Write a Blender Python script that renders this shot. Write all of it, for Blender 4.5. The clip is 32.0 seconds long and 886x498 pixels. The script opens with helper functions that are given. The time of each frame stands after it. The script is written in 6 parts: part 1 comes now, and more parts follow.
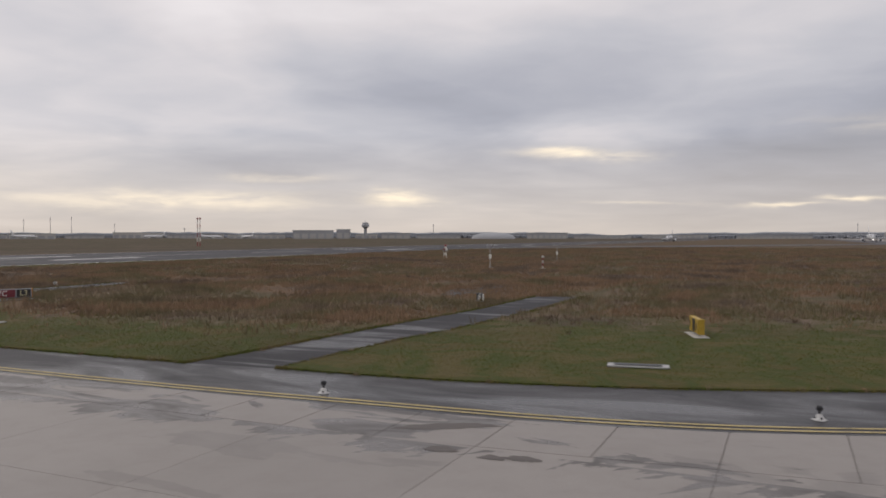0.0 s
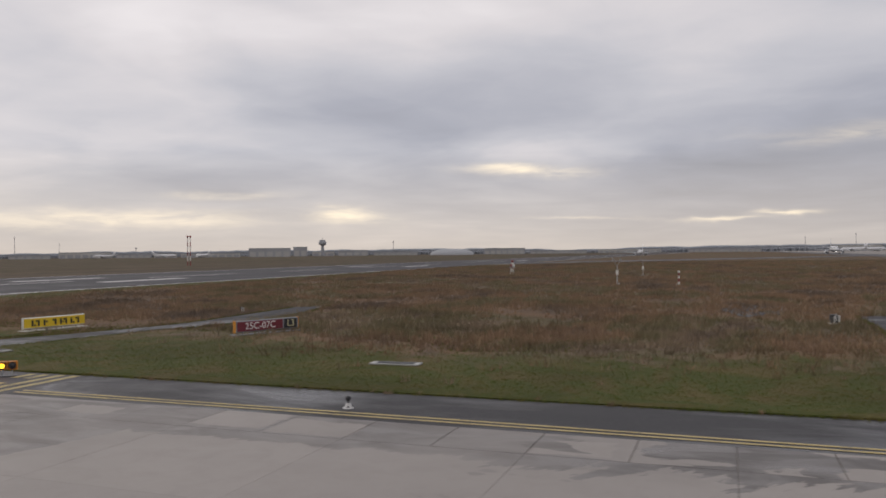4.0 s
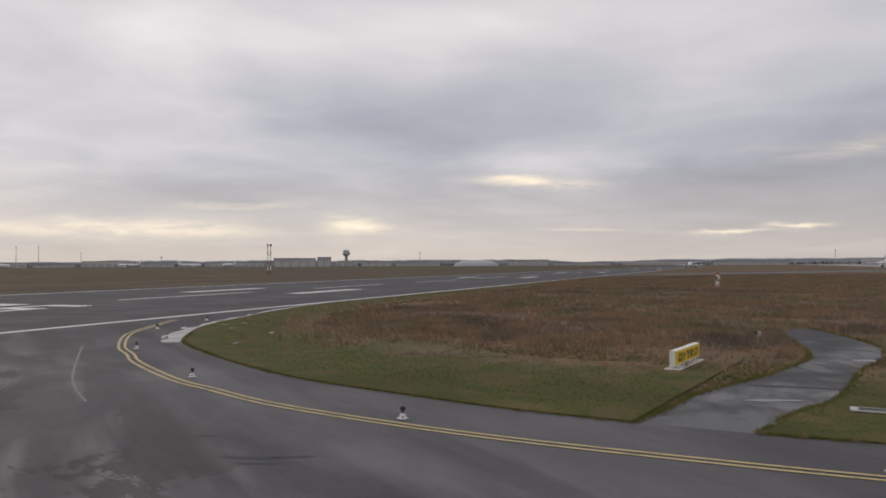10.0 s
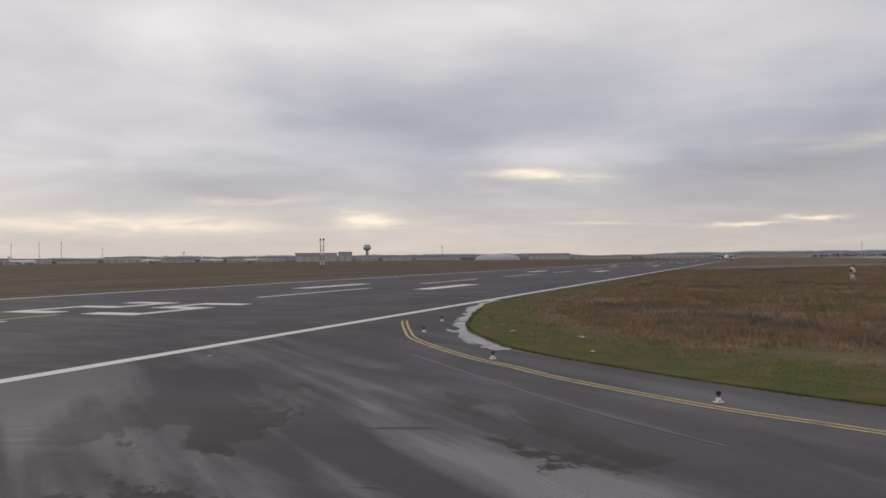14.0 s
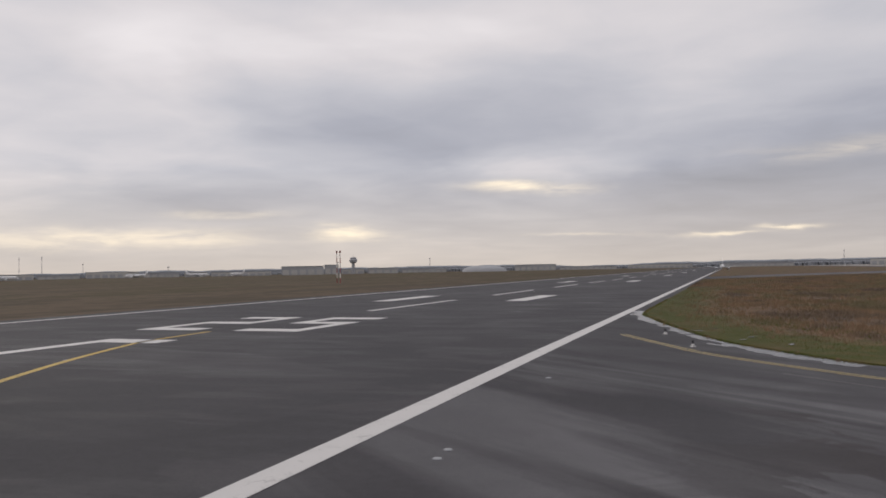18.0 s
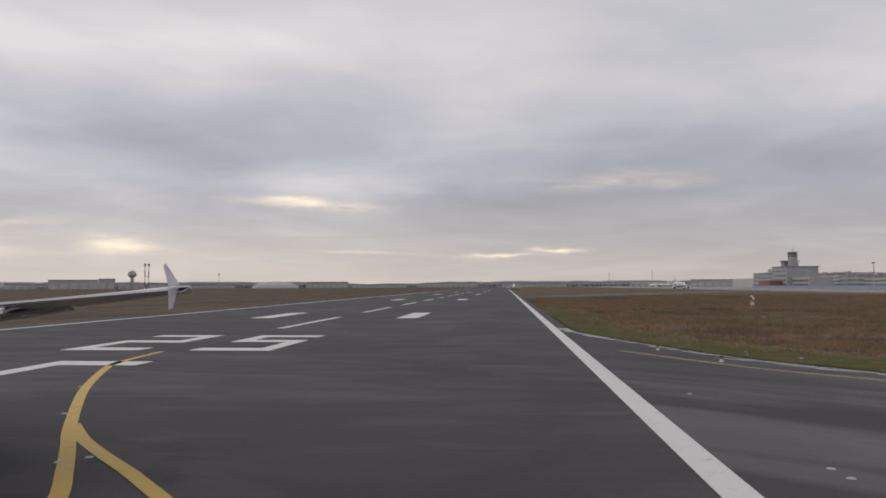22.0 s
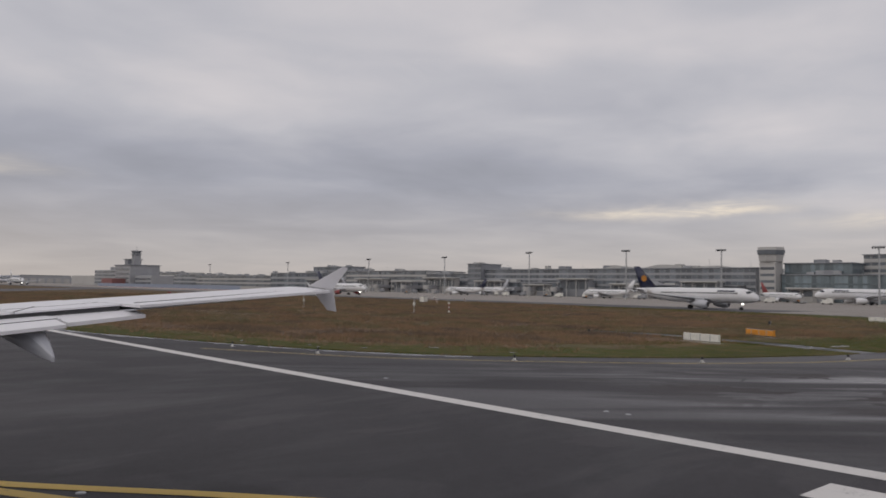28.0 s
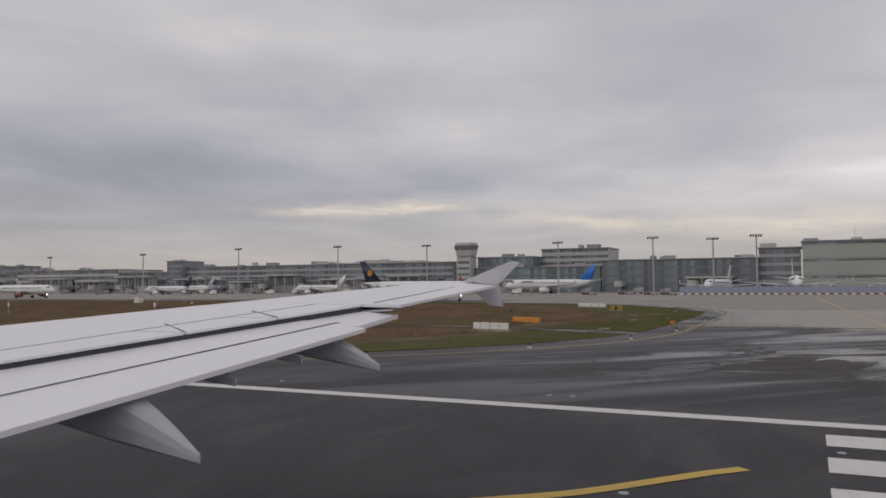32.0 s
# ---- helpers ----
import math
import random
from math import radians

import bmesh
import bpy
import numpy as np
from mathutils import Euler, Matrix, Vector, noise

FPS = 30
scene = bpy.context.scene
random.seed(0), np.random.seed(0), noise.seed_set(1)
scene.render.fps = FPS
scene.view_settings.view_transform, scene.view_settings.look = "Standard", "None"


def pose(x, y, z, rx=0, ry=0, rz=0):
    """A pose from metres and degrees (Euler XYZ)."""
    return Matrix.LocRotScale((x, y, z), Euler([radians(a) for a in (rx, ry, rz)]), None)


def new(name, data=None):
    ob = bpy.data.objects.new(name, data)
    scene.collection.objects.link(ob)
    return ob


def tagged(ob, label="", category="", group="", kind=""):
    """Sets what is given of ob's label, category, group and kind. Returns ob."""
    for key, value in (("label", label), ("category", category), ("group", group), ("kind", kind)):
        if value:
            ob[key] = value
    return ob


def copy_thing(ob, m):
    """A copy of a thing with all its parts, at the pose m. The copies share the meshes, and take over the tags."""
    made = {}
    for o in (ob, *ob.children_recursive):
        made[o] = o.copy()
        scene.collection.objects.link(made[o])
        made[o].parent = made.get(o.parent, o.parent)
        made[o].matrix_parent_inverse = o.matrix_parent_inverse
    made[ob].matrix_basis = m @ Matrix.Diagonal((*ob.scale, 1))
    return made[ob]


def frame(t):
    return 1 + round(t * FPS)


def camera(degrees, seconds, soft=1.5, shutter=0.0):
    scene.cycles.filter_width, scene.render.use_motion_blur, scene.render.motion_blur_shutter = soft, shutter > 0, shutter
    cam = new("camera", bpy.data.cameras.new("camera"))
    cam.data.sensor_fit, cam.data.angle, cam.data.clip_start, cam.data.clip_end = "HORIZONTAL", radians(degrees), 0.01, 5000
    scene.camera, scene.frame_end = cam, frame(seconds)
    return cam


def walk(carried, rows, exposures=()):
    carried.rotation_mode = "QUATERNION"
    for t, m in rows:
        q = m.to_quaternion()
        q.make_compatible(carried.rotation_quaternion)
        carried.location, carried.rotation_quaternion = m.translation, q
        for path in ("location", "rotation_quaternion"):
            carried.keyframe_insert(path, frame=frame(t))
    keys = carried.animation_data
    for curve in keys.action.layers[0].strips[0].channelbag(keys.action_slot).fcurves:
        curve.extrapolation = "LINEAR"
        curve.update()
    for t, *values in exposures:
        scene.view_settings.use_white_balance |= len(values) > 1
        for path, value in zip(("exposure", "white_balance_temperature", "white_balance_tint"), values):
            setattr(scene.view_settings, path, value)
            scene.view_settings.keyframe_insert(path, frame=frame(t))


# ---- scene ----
# x: across the runway (0 is its side stripe, the taxiway lies at x > 0), y: along the runway, z: up.
cam = camera(59.53, 32.0, soft=1.7, shutter=0.3)
PATH = [
    (0.0, 109.86, -27.92, 4.566, -0.91, 0.05, 24.03), (0.5, 106.72, -28.36, 4.560, -0.89, 0.14, 23.06),
    (1.0, 103.35, -28.71, 4.564, -0.73, -0.16, 22.53), (1.5, 100.11, -28.96, 4.555, -0.43, -0.12, 22.08),
    (2.0, 96.75, -29.12, 4.549, -0.31, -0.14, 21.33), (2.5, 93.60, -29.23, 4.552, -0.03, -0.08, 21.25),
    (3.0, 90.35, -29.34, 4.552, 0.07, -0.48, 21.01), (3.5, 87.18, -29.41, 4.550, 0.19, -0.53, 20.50),
    (4.0, 84.05, -29.49, 4.553, 0.29, -0.57, 20.17), (4.5, 80.91, -29.56, 4.557, 0.34, -0.55, 19.95),
    (5.0, 77.73, -29.59, 4.562, 0.32, -0.45, 19.79), (5.5, 74.46, -29.57, 4.569, 0.21, -0.25, 19.61),
    (6.0, 71.07, -29.48, 4.567, -0.02, 0.10, 19.35), (6.5, 67.76, -29.30, 4.566, -0.09, 0.51, 19.16),
    (7.0, 64.54, -29.20, 4.562, 0.10, 0.70, 19.06), (7.5, 61.39, -29.07, 4.546, 0.35, 0.70, 19.36),
    (8.0, 58.16, -28.89, 4.542, 0.34, 0.59, 19.75), (8.5, 55.13, -28.73, 4.536, 0.54, 0.54, 19.37),
    (9.0, 52.08, -28.59, 4.538, 0.77, 0.00, 20.12), (9.5, 49.26, -28.47, 4.537, 0.98, -0.15, 20.45),
    (10.0, 46.38, -28.41, 4.540, 1.12, -0.20, 20.83), (10.5, 43.70, -28.34, 4.537, 1.25, -0.13, 20.59),
    (11.0, 41.00, -28.27, 4.543, 1.44, -0.32, 20.64), (11.5, 38.47, -28.18, 4.540, 1.40, -0.27, 20.62),
    (12.0, 35.95, -28.13, 4.543, 1.37, -0.37, 20.89), (12.5, 33.55, -28.08, 4.541, 1.12, -0.51, 21.25),
    (13.0, 31.14, -28.03, 4.547, 1.04, -0.46, 21.48), (13.5, 28.94, -28.08, 4.548, 0.87, -0.44, 21.61),
    (14.0, 26.64, -28.14, 4.549, 0.70, -0.48, 21.78), (14.5, 24.46, -28.31, 4.541, 0.80, -0.52, 21.70),
    (15.0, 22.33, -28.52, 4.538, 0.96, -0.59, 21.58), (15.5, 20.20, -28.73, 4.534, 1.14, -0.69, 21.42),
    (16.0, 18.10, -28.97, 4.528, 1.29, -0.79, 21.29), (16.5, 15.98, -29.21, 4.518, 1.39, -0.89, 21.20),
    (17.0, 13.88, -29.37, 4.514, 1.34, -0.95, 21.17), (17.5, 11.85, -29.49, 4.511, 1.42, -0.80, 20.80),
    (18.0, 9.71, -29.65, 4.530, 1.57, -1.02, 20.26), (18.5, 7.70, -29.79, 4.540, 1.78, -0.76, 19.41),
    (19.0, 5.65, -30.00, 4.542, 1.89, -0.65, 17.94), (19.5, 3.71, -30.18, 4.553, 2.23, -0.71, 15.68),
    (20.0, 1.77, -30.36, 4.565, 2.42, -0.78, 13.86), (20.5, -0.02, -30.60, 4.565, 2.67, -0.86, 11.97),
    (21.0, -1.80, -30.80, 4.554, 2.64, -0.72, 10.19), (21.5, -3.42, -30.99, 4.544, 2.62, -0.37, 7.64),
    (22.0, -5.03, -31.16, 4.541, 2.71, -0.20, 4.55), (22.5, -6.61, -31.38, 4.543, 2.61, -0.20, 1.57),
    (23.0, -8.21, -31.56, 4.550, 2.88, -0.08, -2.19), (23.5, -9.75, -31.72, 4.551, 2.80, 0.26, -5.97),
    (24.0, -11.28, -31.73, 4.551, 2.94, 0.32, -9.93), (24.5, -12.66, -31.63, 4.560, 3.13, 0.13, -14.28),
    (25.0, -13.98, -31.40, 4.567, 3.20, -0.10, -18.12), (25.5, -15.25, -31.07, 4.568, 3.05, 0.07, -22.26),
    (26.0, -16.59, -30.74, 4.574, 3.01, 0.27, -26.54), (26.5, -17.95, -30.53, 4.582, 3.04, 0.49, -30.77),
    (27.0, -19.30, -30.25, 4.590, 3.08, 0.68, -34.90), (27.5, -20.61, -29.70, 4.597, 3.04, 0.87, -38.81),
    (28.0, -21.85, -29.00, 4.605, 2.88, 1.02, -42.34), (28.5, -23.03, -28.20, 4.597, 2.66, 1.25, -46.16),
    (29.0, -24.13, -27.28, 4.590, 3.01, 1.12, -49.58), (29.5, -25.01, -26.34, 4.588, 2.85, 1.05, -52.30),
    (30.0, -25.76, -25.22, 4.585, 2.77, 0.80, -55.15), (30.5, -26.42, -24.15, 4.560, 2.60, 0.79, -58.19),
    (31.0, -26.96, -23.04, 4.537, 2.69, 0.46, -60.94), (31.5, -27.40, -22.00, 4.516, 2.72, 0.20, -63.06),
    (32.0, -27.79, -20.98, 4.501, 2.73, -0.35, -64.60),
]
EXPOSURES = [(0.0, 0.08), (18.0, 0.08), (24.0, 0.03), (28.0, -0.07), (32.0, -0.12)]
walk(cam, [(t, pose(x, y, z, 90 + pitch, -roll, yaw)) for t, x, y, z, pitch, roll, yaw in PATH], EXPOSURES)

# ---- light: overcast autumn afternoon ----
SUN_YAW, SUN_EL = 75.0, 38.0
world = bpy.data.worlds.new("overcast_sky")
scene.world = world
world.use_nodes = True


class Nodes:
    """Short hand for node trees."""

    def __init__(self, tree):
        self.tree = tree
        tree.nodes.clear()

    def add(self, kind, **settings):
        node = self.tree.nodes.new(kind)
        for key, value in settings.items():
            if key == "inputs":
                for slot, v in value.items():
                    if isinstance(v, bpy.types.NodeSocket):
                        self.tree.links.new(v, node.inputs[slot])
                    else:
                        node.inputs[slot].default_value = v
            else:
                setattr(node, key, value)
        return node

    def math(self, op, a, b=0.0, c=0.0, clamp=False):
        return self.add("ShaderNodeMath", operation=op, use_clamp=clamp, inputs={0: a, 1: b, 2: c}).outputs[0]

    def vmath(self, op, a, b=(0, 0, 0)):
        return self.add("ShaderNodeVectorMath", operation=op, inputs={0: a, 1: b}).outputs[0]

    def noise(self, vector, scale, detail=4.0, rough=0.55, distortion=0.0):
        return self.add("ShaderNodeTexNoise", inputs={"Vector": vector, "Scale": scale, "Detail": detail, "Roughness": rough, "Distortion": distortion}).outputs[0]

    def ramp(self, fac, stops):
        node = self.add("ShaderNodeValToRGB", inputs={0: fac})
        el = node.color_ramp.elements
        while len(el) < len(stops):
            el.new(0.5)
        for e, (at, col) in zip(el, stops):
            e.position, e.color = at, (*col, 1) if len(col) == 3 else col
        return node.outputs[0]

    def level(self, fac, lo, hi, a=0.0, b=1.0):
        return self.add("ShaderNodeMapRange", clamp=True, inputs={0: fac, 1: lo, 2: hi, 3: a, 4: b}).outputs[0]

    def mix(self, fac, a, b, blend="MIX"):
        node = self.add("ShaderNodeMix", data_type="RGBA", blend_type=blend)
        for slot, v in ((0, fac), (6, a), (7, b)):
            if isinstance(v, bpy.types.NodeSocket):
                self.tree.links.new(v, node.inputs[slot])
            else:
                node.inputs[slot].default_value = v if slot == 0 else (*v, 1) if len(v) == 3 else v
        return node.outputs[2]


def build_sky():
    n = Nodes(world.node_tree)
    d = n.add("ShaderNodeTexCoord").outputs["Generated"]
    sep = n.add("ShaderNodeSeparateXYZ", inputs={0: d})
    dx, dy, dz = sep.outputs
    up = n.math("MAXIMUM", dz, 0.0)
    # layer of cloud seen in perspective
    k = n.math("DIVIDE", 1.0, n.math("ADD", up, 0.10))
    flat = n.add("ShaderNodeCombineXYZ", inputs={0: n.math("MULTIPLY", dx, k), 1: n.math("MULTIPLY", dy, k), 2: 0.0}).outputs[0]
    big = n.noise(n.vmath("MULTIPLY", flat, (0.34, 0.34, 1)), 1.0, 3.0, 0.5, 0.5)
    mid = n.noise(n.vmath("ADD", flat, (7.3, 1.9, 0)), 1.1, 3.0, 0.48, 0.5)
    fine = n.noise(n.vmath("ADD", flat, (2.3, 5.9, 0)), 3.4, 6.0, 0.6, 0.5)
    cloud = n.math("ADD", n.math("ADD", n.math("MULTIPLY", big, 0.57), n.math("MULTIPLY", mid, 0.325)), n.math("MULTIPLY", fine, 0.085))
    # bearing to the left of the runway's line and height over the horizon, in degrees, wavering a little
    wave = n.noise(n.vmath("MULTIPLY", d, (5, 5, 16)), 1.0, 4.0, 0.6)
    bearing = n.math("ADD", n.math("MULTIPLY", n.math("ARCTAN2", n.math("MULTIPLY", dx, -1.0), dy), 57.3), n.math("MULTIPLY_ADD", wave, 9.0, -4.5))
    height = n.math("ADD", n.math("MULTIPLY", n.math("ARCSINE", dz), 57.3), n.math("MULTIPLY_ADD", wave, 2.4, -1.2))

    def spot(a, e, wa, we):
        u = n.math("DIVIDE", n.math("SUBTRACT", bearing, a), wa)
        v = n.math("DIVIDE", n.math("SUBTRACT", height, e), we)
        r = n.math("ADD", n.math("MULTIPLY", u, u), n.math("MULTIPLY", v, v))
        return n.math("EXPONENT", n.math("MULTIPLY", r, -1.0))

    def total(spots):
        out = 0.0
        for a, e, wa, we, s in spots:
            out = n.math("ADD", n.math("MULTIPLY", spot(a, e, wa, we), s), out)
        return out

    shade = total([(-8, 7.0, 22, 8.0, 0.16), (-42, 6.0, 24, 6.0, 0.07), (-8, 16.0, 14, 7.0, 0.05), (24, 9.5, 13, 3.2, 0.13), (0, 6.0, 13, 2.0, 0.10), (36, 5.0, 10, 1.3, 0.08), (-48, 9.0, 18, 3.0, 0.12), (-60, 8.0, 14, 1.5, 0.10), (-20, 9.0, 12, 4.0, 0.04), (5, 4.2, 17, 2.8, 0.09)])
    shine = total([(40, 16.5, 13, 3.6, 0.13), (14, 17.0, 22, 3.0, 0.10), (13, 7.0, 6, 1.0, 0.15), (-68, 11.0, 9, 1.6, 0.05), (-15, 14.0, 20, 3.0, 0.07)])
    level = n.math("ADD", n.math("SUBTRACT", cloud, shade), shine)
    tone = n.ramp(level, [(0.12, (0.248, 0.252, 0.287)), (0.30, (0.335, 0.338, 0.382)), (0.44, (0.440, 0.434, 0.466)), (0.56, (0.560, 0.530, 0.542)), (0.72, (0.738, 0.695, 0.697))])
    # thin warm breaks in the cloud, low over the horizon
    breaks = total([(14.0, 6.0, 3.2, 0.38, 0.8), (26.5, 2.6, 2.2, 0.55, 0.8), (-3.0, 2.75, 1.7, 0.17, 0.8), (0.9, 2.4, 2.4, 0.13, 0.6), (9.5, 2.3, 3.0, 0.12, 0.3), (44, 2.6, 9, 0.55, 0.65), (36, 4.2, 4, 0.3, 0.3), (-56, 5.6, 4.5, 0.38, 0.6), (-63, 5.8, 3.4, 0.36, 0.75), (-76, 4.6, 7, 0.5, 0.3), (-90, 4.0, 9, 0.8, 0.35), (-8, 7.6, 6, 0.6, 0.25), (70, 4, 12, 0.7, 0.5)])
    torn = n.noise(n.vmath("MULTIPLY", d, (11, 11, 75)), 1.0, 5.0, 0.62, 0.6)
    breaks = n.math("MULTIPLY", breaks, n.level(torn, 0.36, 0.62, 0.35, 1.15))
    toward = n.math("ADD", n.math("MULTIPLY", dx, -math.sin(radians(26))), n.math("MULTIPLY", dy, math.cos(radians(26))))
    sunward = n.level(toward, -0.4, 0.95)
    low_sky = n.mix(n.level(toward, 0.62, 0.99), (0.388, 0.342, 0.306), (0.52, 0.446, 0.376))
    haze = n.level(up, 0.13, 0.0)
    warm = n.mix(n.math("MULTIPLY", haze, n.math("MULTIPLY_ADD", sunward, -0.10, 0.82)), tone, low_sky)
    lit = n.mix(n.math("MINIMUM", breaks, 1.0), warm, (0.94, 0.80, 0.61))
    clouds = n.add("ShaderNodeBackground", inputs={0: lit, 1: 1.24})
    blue = n.add("ShaderNodeTexSky", sky_type="NISHITA", sun_disc=False, sun_elevation=radians(SUN_EL), sun_rotation=radians(-SUN_YAW))
    clear = n.add("ShaderNodeBackground", inputs={0: blue.outputs[0], 1: 0.06})
    both = n.add("ShaderNodeMixShader", inputs={0: 0.95, 1: clear.outputs[0], 2: clouds.outputs[0]})
    n.add("ShaderNodeOutputWorld", inputs={0: both.outputs[0]})


build_sky()
sun = new("sun", bpy.data.lights.new("sun", "SUN"))
sun.data.energy, sun.data.angle, sun.data.color = 0.5, radians(40), (1.0, 0.93, 0.84)
sun.rotation_euler = Euler((radians(90 - SUN_EL), 0, radians(SUN_YAW + 180)))


# ---- materials ----
def material(name, paint):
    """A node material; paint(n) returns a dict of inputs for the Principled node, with an optional 'bump'."""
    mat = bpy.data.materials.new(name)
    mat.use_nodes = True
    n = Nodes(mat.node_tree)
    given = paint(n)
    bump = given.pop("bump", None)
    node = n.add("ShaderNodeBsdfPrincipled", inputs={k: ((*v, 1) if isinstance(v, tuple) and len(v) == 3 else v) for k, v in given.items()})
    if bump:
        h, strength, dist = bump
        b = n.add("ShaderNodeBump", inputs={"Strength": strength, "Distance": dist, "Height": h})
        n.tree.links.new(b.outputs[0], node.inputs["Normal"])
    n.add("ShaderNodeOutputMaterial", inputs={0: node.outputs[0]})
    return mat


def place_of(n):
    return n.add("ShaderNodeNewGeometry").outputs["Position"]


def local_of(n):
    return n.add("ShaderNodeTexCoord").outputs["Object"]


def plain(name, color, rough=0.5, metal=0.0, spread=0.12, scale=3.0, spec=0.5):
    def paint(n):
        v = local_of(n)
        a = n.noise(v, scale, 5.0, 0.6)
        b = n.noise(v, scale * 9, 3.0, 0.6)
        t = n.math("ADD", n.math("MULTIPLY", a, 0.7), n.math("MULTIPLY", b, 0.3))
        dark, light = tuple(c * (1 - spread) for c in color), tuple(min(1, c * (1 + spread)) for c in color)
        return {"Base Color": n.mix(n.level(t, 0.3, 0.7), dark, light), "Roughness": n.level(t, 0.3, 0.7, max(0.03, rough - 0.08), min(1, rough + 0.08)), "Metallic": metal, "Specular IOR Level": spec, "bump": (b, 0.05, 0.01)}
    return material(name, paint)


def paint_asphalt(dark, light, wet_lo, wet_hi, streak_dir=(0.05, 0.35, 1.0), puddle=0.5, gloss=0.3, patch=0.0, turn=0.0, fade=None, near=None, rim=False):
    """Asphalt with drying streaks and, by patch, scalloped damp areas paled with painted sky sheen."""
    def paint(n):
        v = place_of(n)
        r = n.add("ShaderNodeVectorRotate", rotation_type="Z_AXIS", inputs={"Vector": v, "Angle": radians(turn)}).outputs[0]
        s = n.vmath("MULTIPLY", r, streak_dir)
        big = n.noise(s, 0.9, 5.0, 0.62, 1.2)
        wide = n.noise(v, 0.06, 4.0, 0.6, 0.8)
        lobes = n.noise(n.vmath("MULTIPLY", r, (0.5, 1.0, 1.0)), 0.17, 6.0, 0.58, 0.9)
        grain = n.noise(v, 22.0, 3.0, 0.7)
        fine = n.noise(v, 160.0, 2.0, 0.6)
        speck = n.noise(v, 3.2, 5.0, 0.7)
        t = n.math("ADD", n.math("MULTIPLY", big, 0.55), n.math("MULTIPLY", wide, 0.45))
        wet = n.level(t, wet_lo, wet_hi)
        damp = n.math("MULTIPLY", n.level(lobes, 0.505, 0.55), patch)
        base = n.mix(n.level(wide, 0.35, 0.68), dark, light)
        if rim:
            # pale lobes of painted sky sheen, fuller further in from the curved edge line
            axes = n.add("ShaderNodeSeparateXYZ", inputs={0: v}).outputs
            bend = n.math("MAXIMUM", n.math("SUBTRACT", 48.0, axes[0]), 0.0)
            inward = n.math("SUBTRACT", n.math("MULTIPLY_ADD", n.math("MULTIPLY", bend, bend), 0.0125, -9.8), axes[1])
            weight = n.level(n.math("MULTIPLY_ADD", wide, 9.0, inward), 6.0, 15.0, 0.22, 1.0)
            broad = n.noise(n.vmath("MULTIPLY", r, (0.30, 1.0, 1.0)), 0.15, 5.0, 0.52, 0.5)
            long = n.noise(n.vmath("MULTIPLY", r, (0.08, 1.0, 1.0)), 0.55, 4.0, 0.5, 0.3)
            film = n.level(n.math("ADD", n.math("MULTIPLY", broad, 0.66), n.math("MULTIPLY", long, 0.34)), 0.44, 0.545)
            ragged = n.noise(n.vmath("MULTIPLY", r, (0.55, 1.0, 1.0)), 0.19, 8.0, 0.64, 0.7)
            brown = n.math("MULTIPLY", n.level(ragged, 0.535, 0.555), n.math("MULTIPLY", n.level(weight, 0.3, 0.8), n.math("MULTIPLY", n.level(axes[0], 7.0, 15.0), n.level(axes[0], 28.0, 44.0, 1.0, 0.3))))
            film = n.math("MULTIPLY", n.math("MULTIPLY", film, n.math("SUBTRACT", 1.0, brown)), n.math("MULTIPLY", n.level(weight, 0.22, 1.0, 0.25, 1.0), n.level(axes[0], 4.0, 17.0, 0.55, 1.0)))
            damp = n.math("MULTIPLY", film, 0.7)
            wet = n.math("MULTIPLY", wet, 0.4)
        if fade:
            across = n.add("ShaderNodeSeparateXYZ", inputs={0: v}).outputs[0]
            here = n.level(n.math("MULTIPLY_ADD", wide, 16.0, n.math("SUBTRACT", across, 13.0)), fade[0], fade[1])
            base = n.mix(here, n.mix(n.level(wide, 0.35, 0.68), near[0], near[1]), base)
            wet, damp = n.math("MULTIPLY", wet, n.math("MULTIPLY_ADD", here, 0.6, 0.4)), n.math("MULTIPLY", damp, n.math("MULTIPLY_ADD", here, 0.7, 0.3))
        base = n.mix(n.math("MULTIPLY", n.level(fine, 0.35, 0.7), 0.35), base, tuple(c * 1.9 for c in light))
        base = n.mix(n.math("MULTIPLY", n.level(speck, 0.42, 0.66), 0.28), base, tuple(c * 0.55 for c in dark))
        # sky sheen on these areas is painted in as a paler base
        base = n.mix(n.math("MULTIPLY", damp, 0.50 if rim else 0.55), base, tuple(c * q for c, q in zip(light, (2.3, 2.2, 2.15))))
        base = n.mix(n.math("MULTIPLY", wet, 0.36 if rim else 0.5), base, tuple(c * 0.5 for c in dark))
        if rim:
            # drained dull brown fields with ragged rims among the film of water
            base = n.mix(n.math("MULTIPLY", brown, 0.8), base, (0.046, 0.0385, 0.0385))
        rough = n.math("SUBTRACT", n.level(grain, 0.3, 0.7, 0.62, 0.80), n.math("ADD", n.math("MULTIPLY", wet, puddle), n.math("MULTIPLY", damp, 0.12)), clamp=True)
        height = n.math("MULTIPLY", n.math("ADD", n.math("MULTIPLY", grain, 0.4), fine), n.level(wet, 0.0, 1.0, 1.0, 0.15))
        shine = n.level(here, 0.0, 1.0, 0.19, gloss) if fade else gloss
        if rim:
            rough = n.math("SUBTRACT", rough, n.math("MULTIPLY", film, 0.30), clamp=True)
            shine = n.math("MULTIPLY", shine, n.math("MULTIPLY", n.level(film, 0.0, 1.0, 0.80, 1.65), n.level(brown, 0.0, 1.0, 1.0, 0.6)))
        return {"Base Color": base, "Roughness": rough, "Specular IOR Level": shine, "bump": (height, 0.3, 0.006)}
    return paint


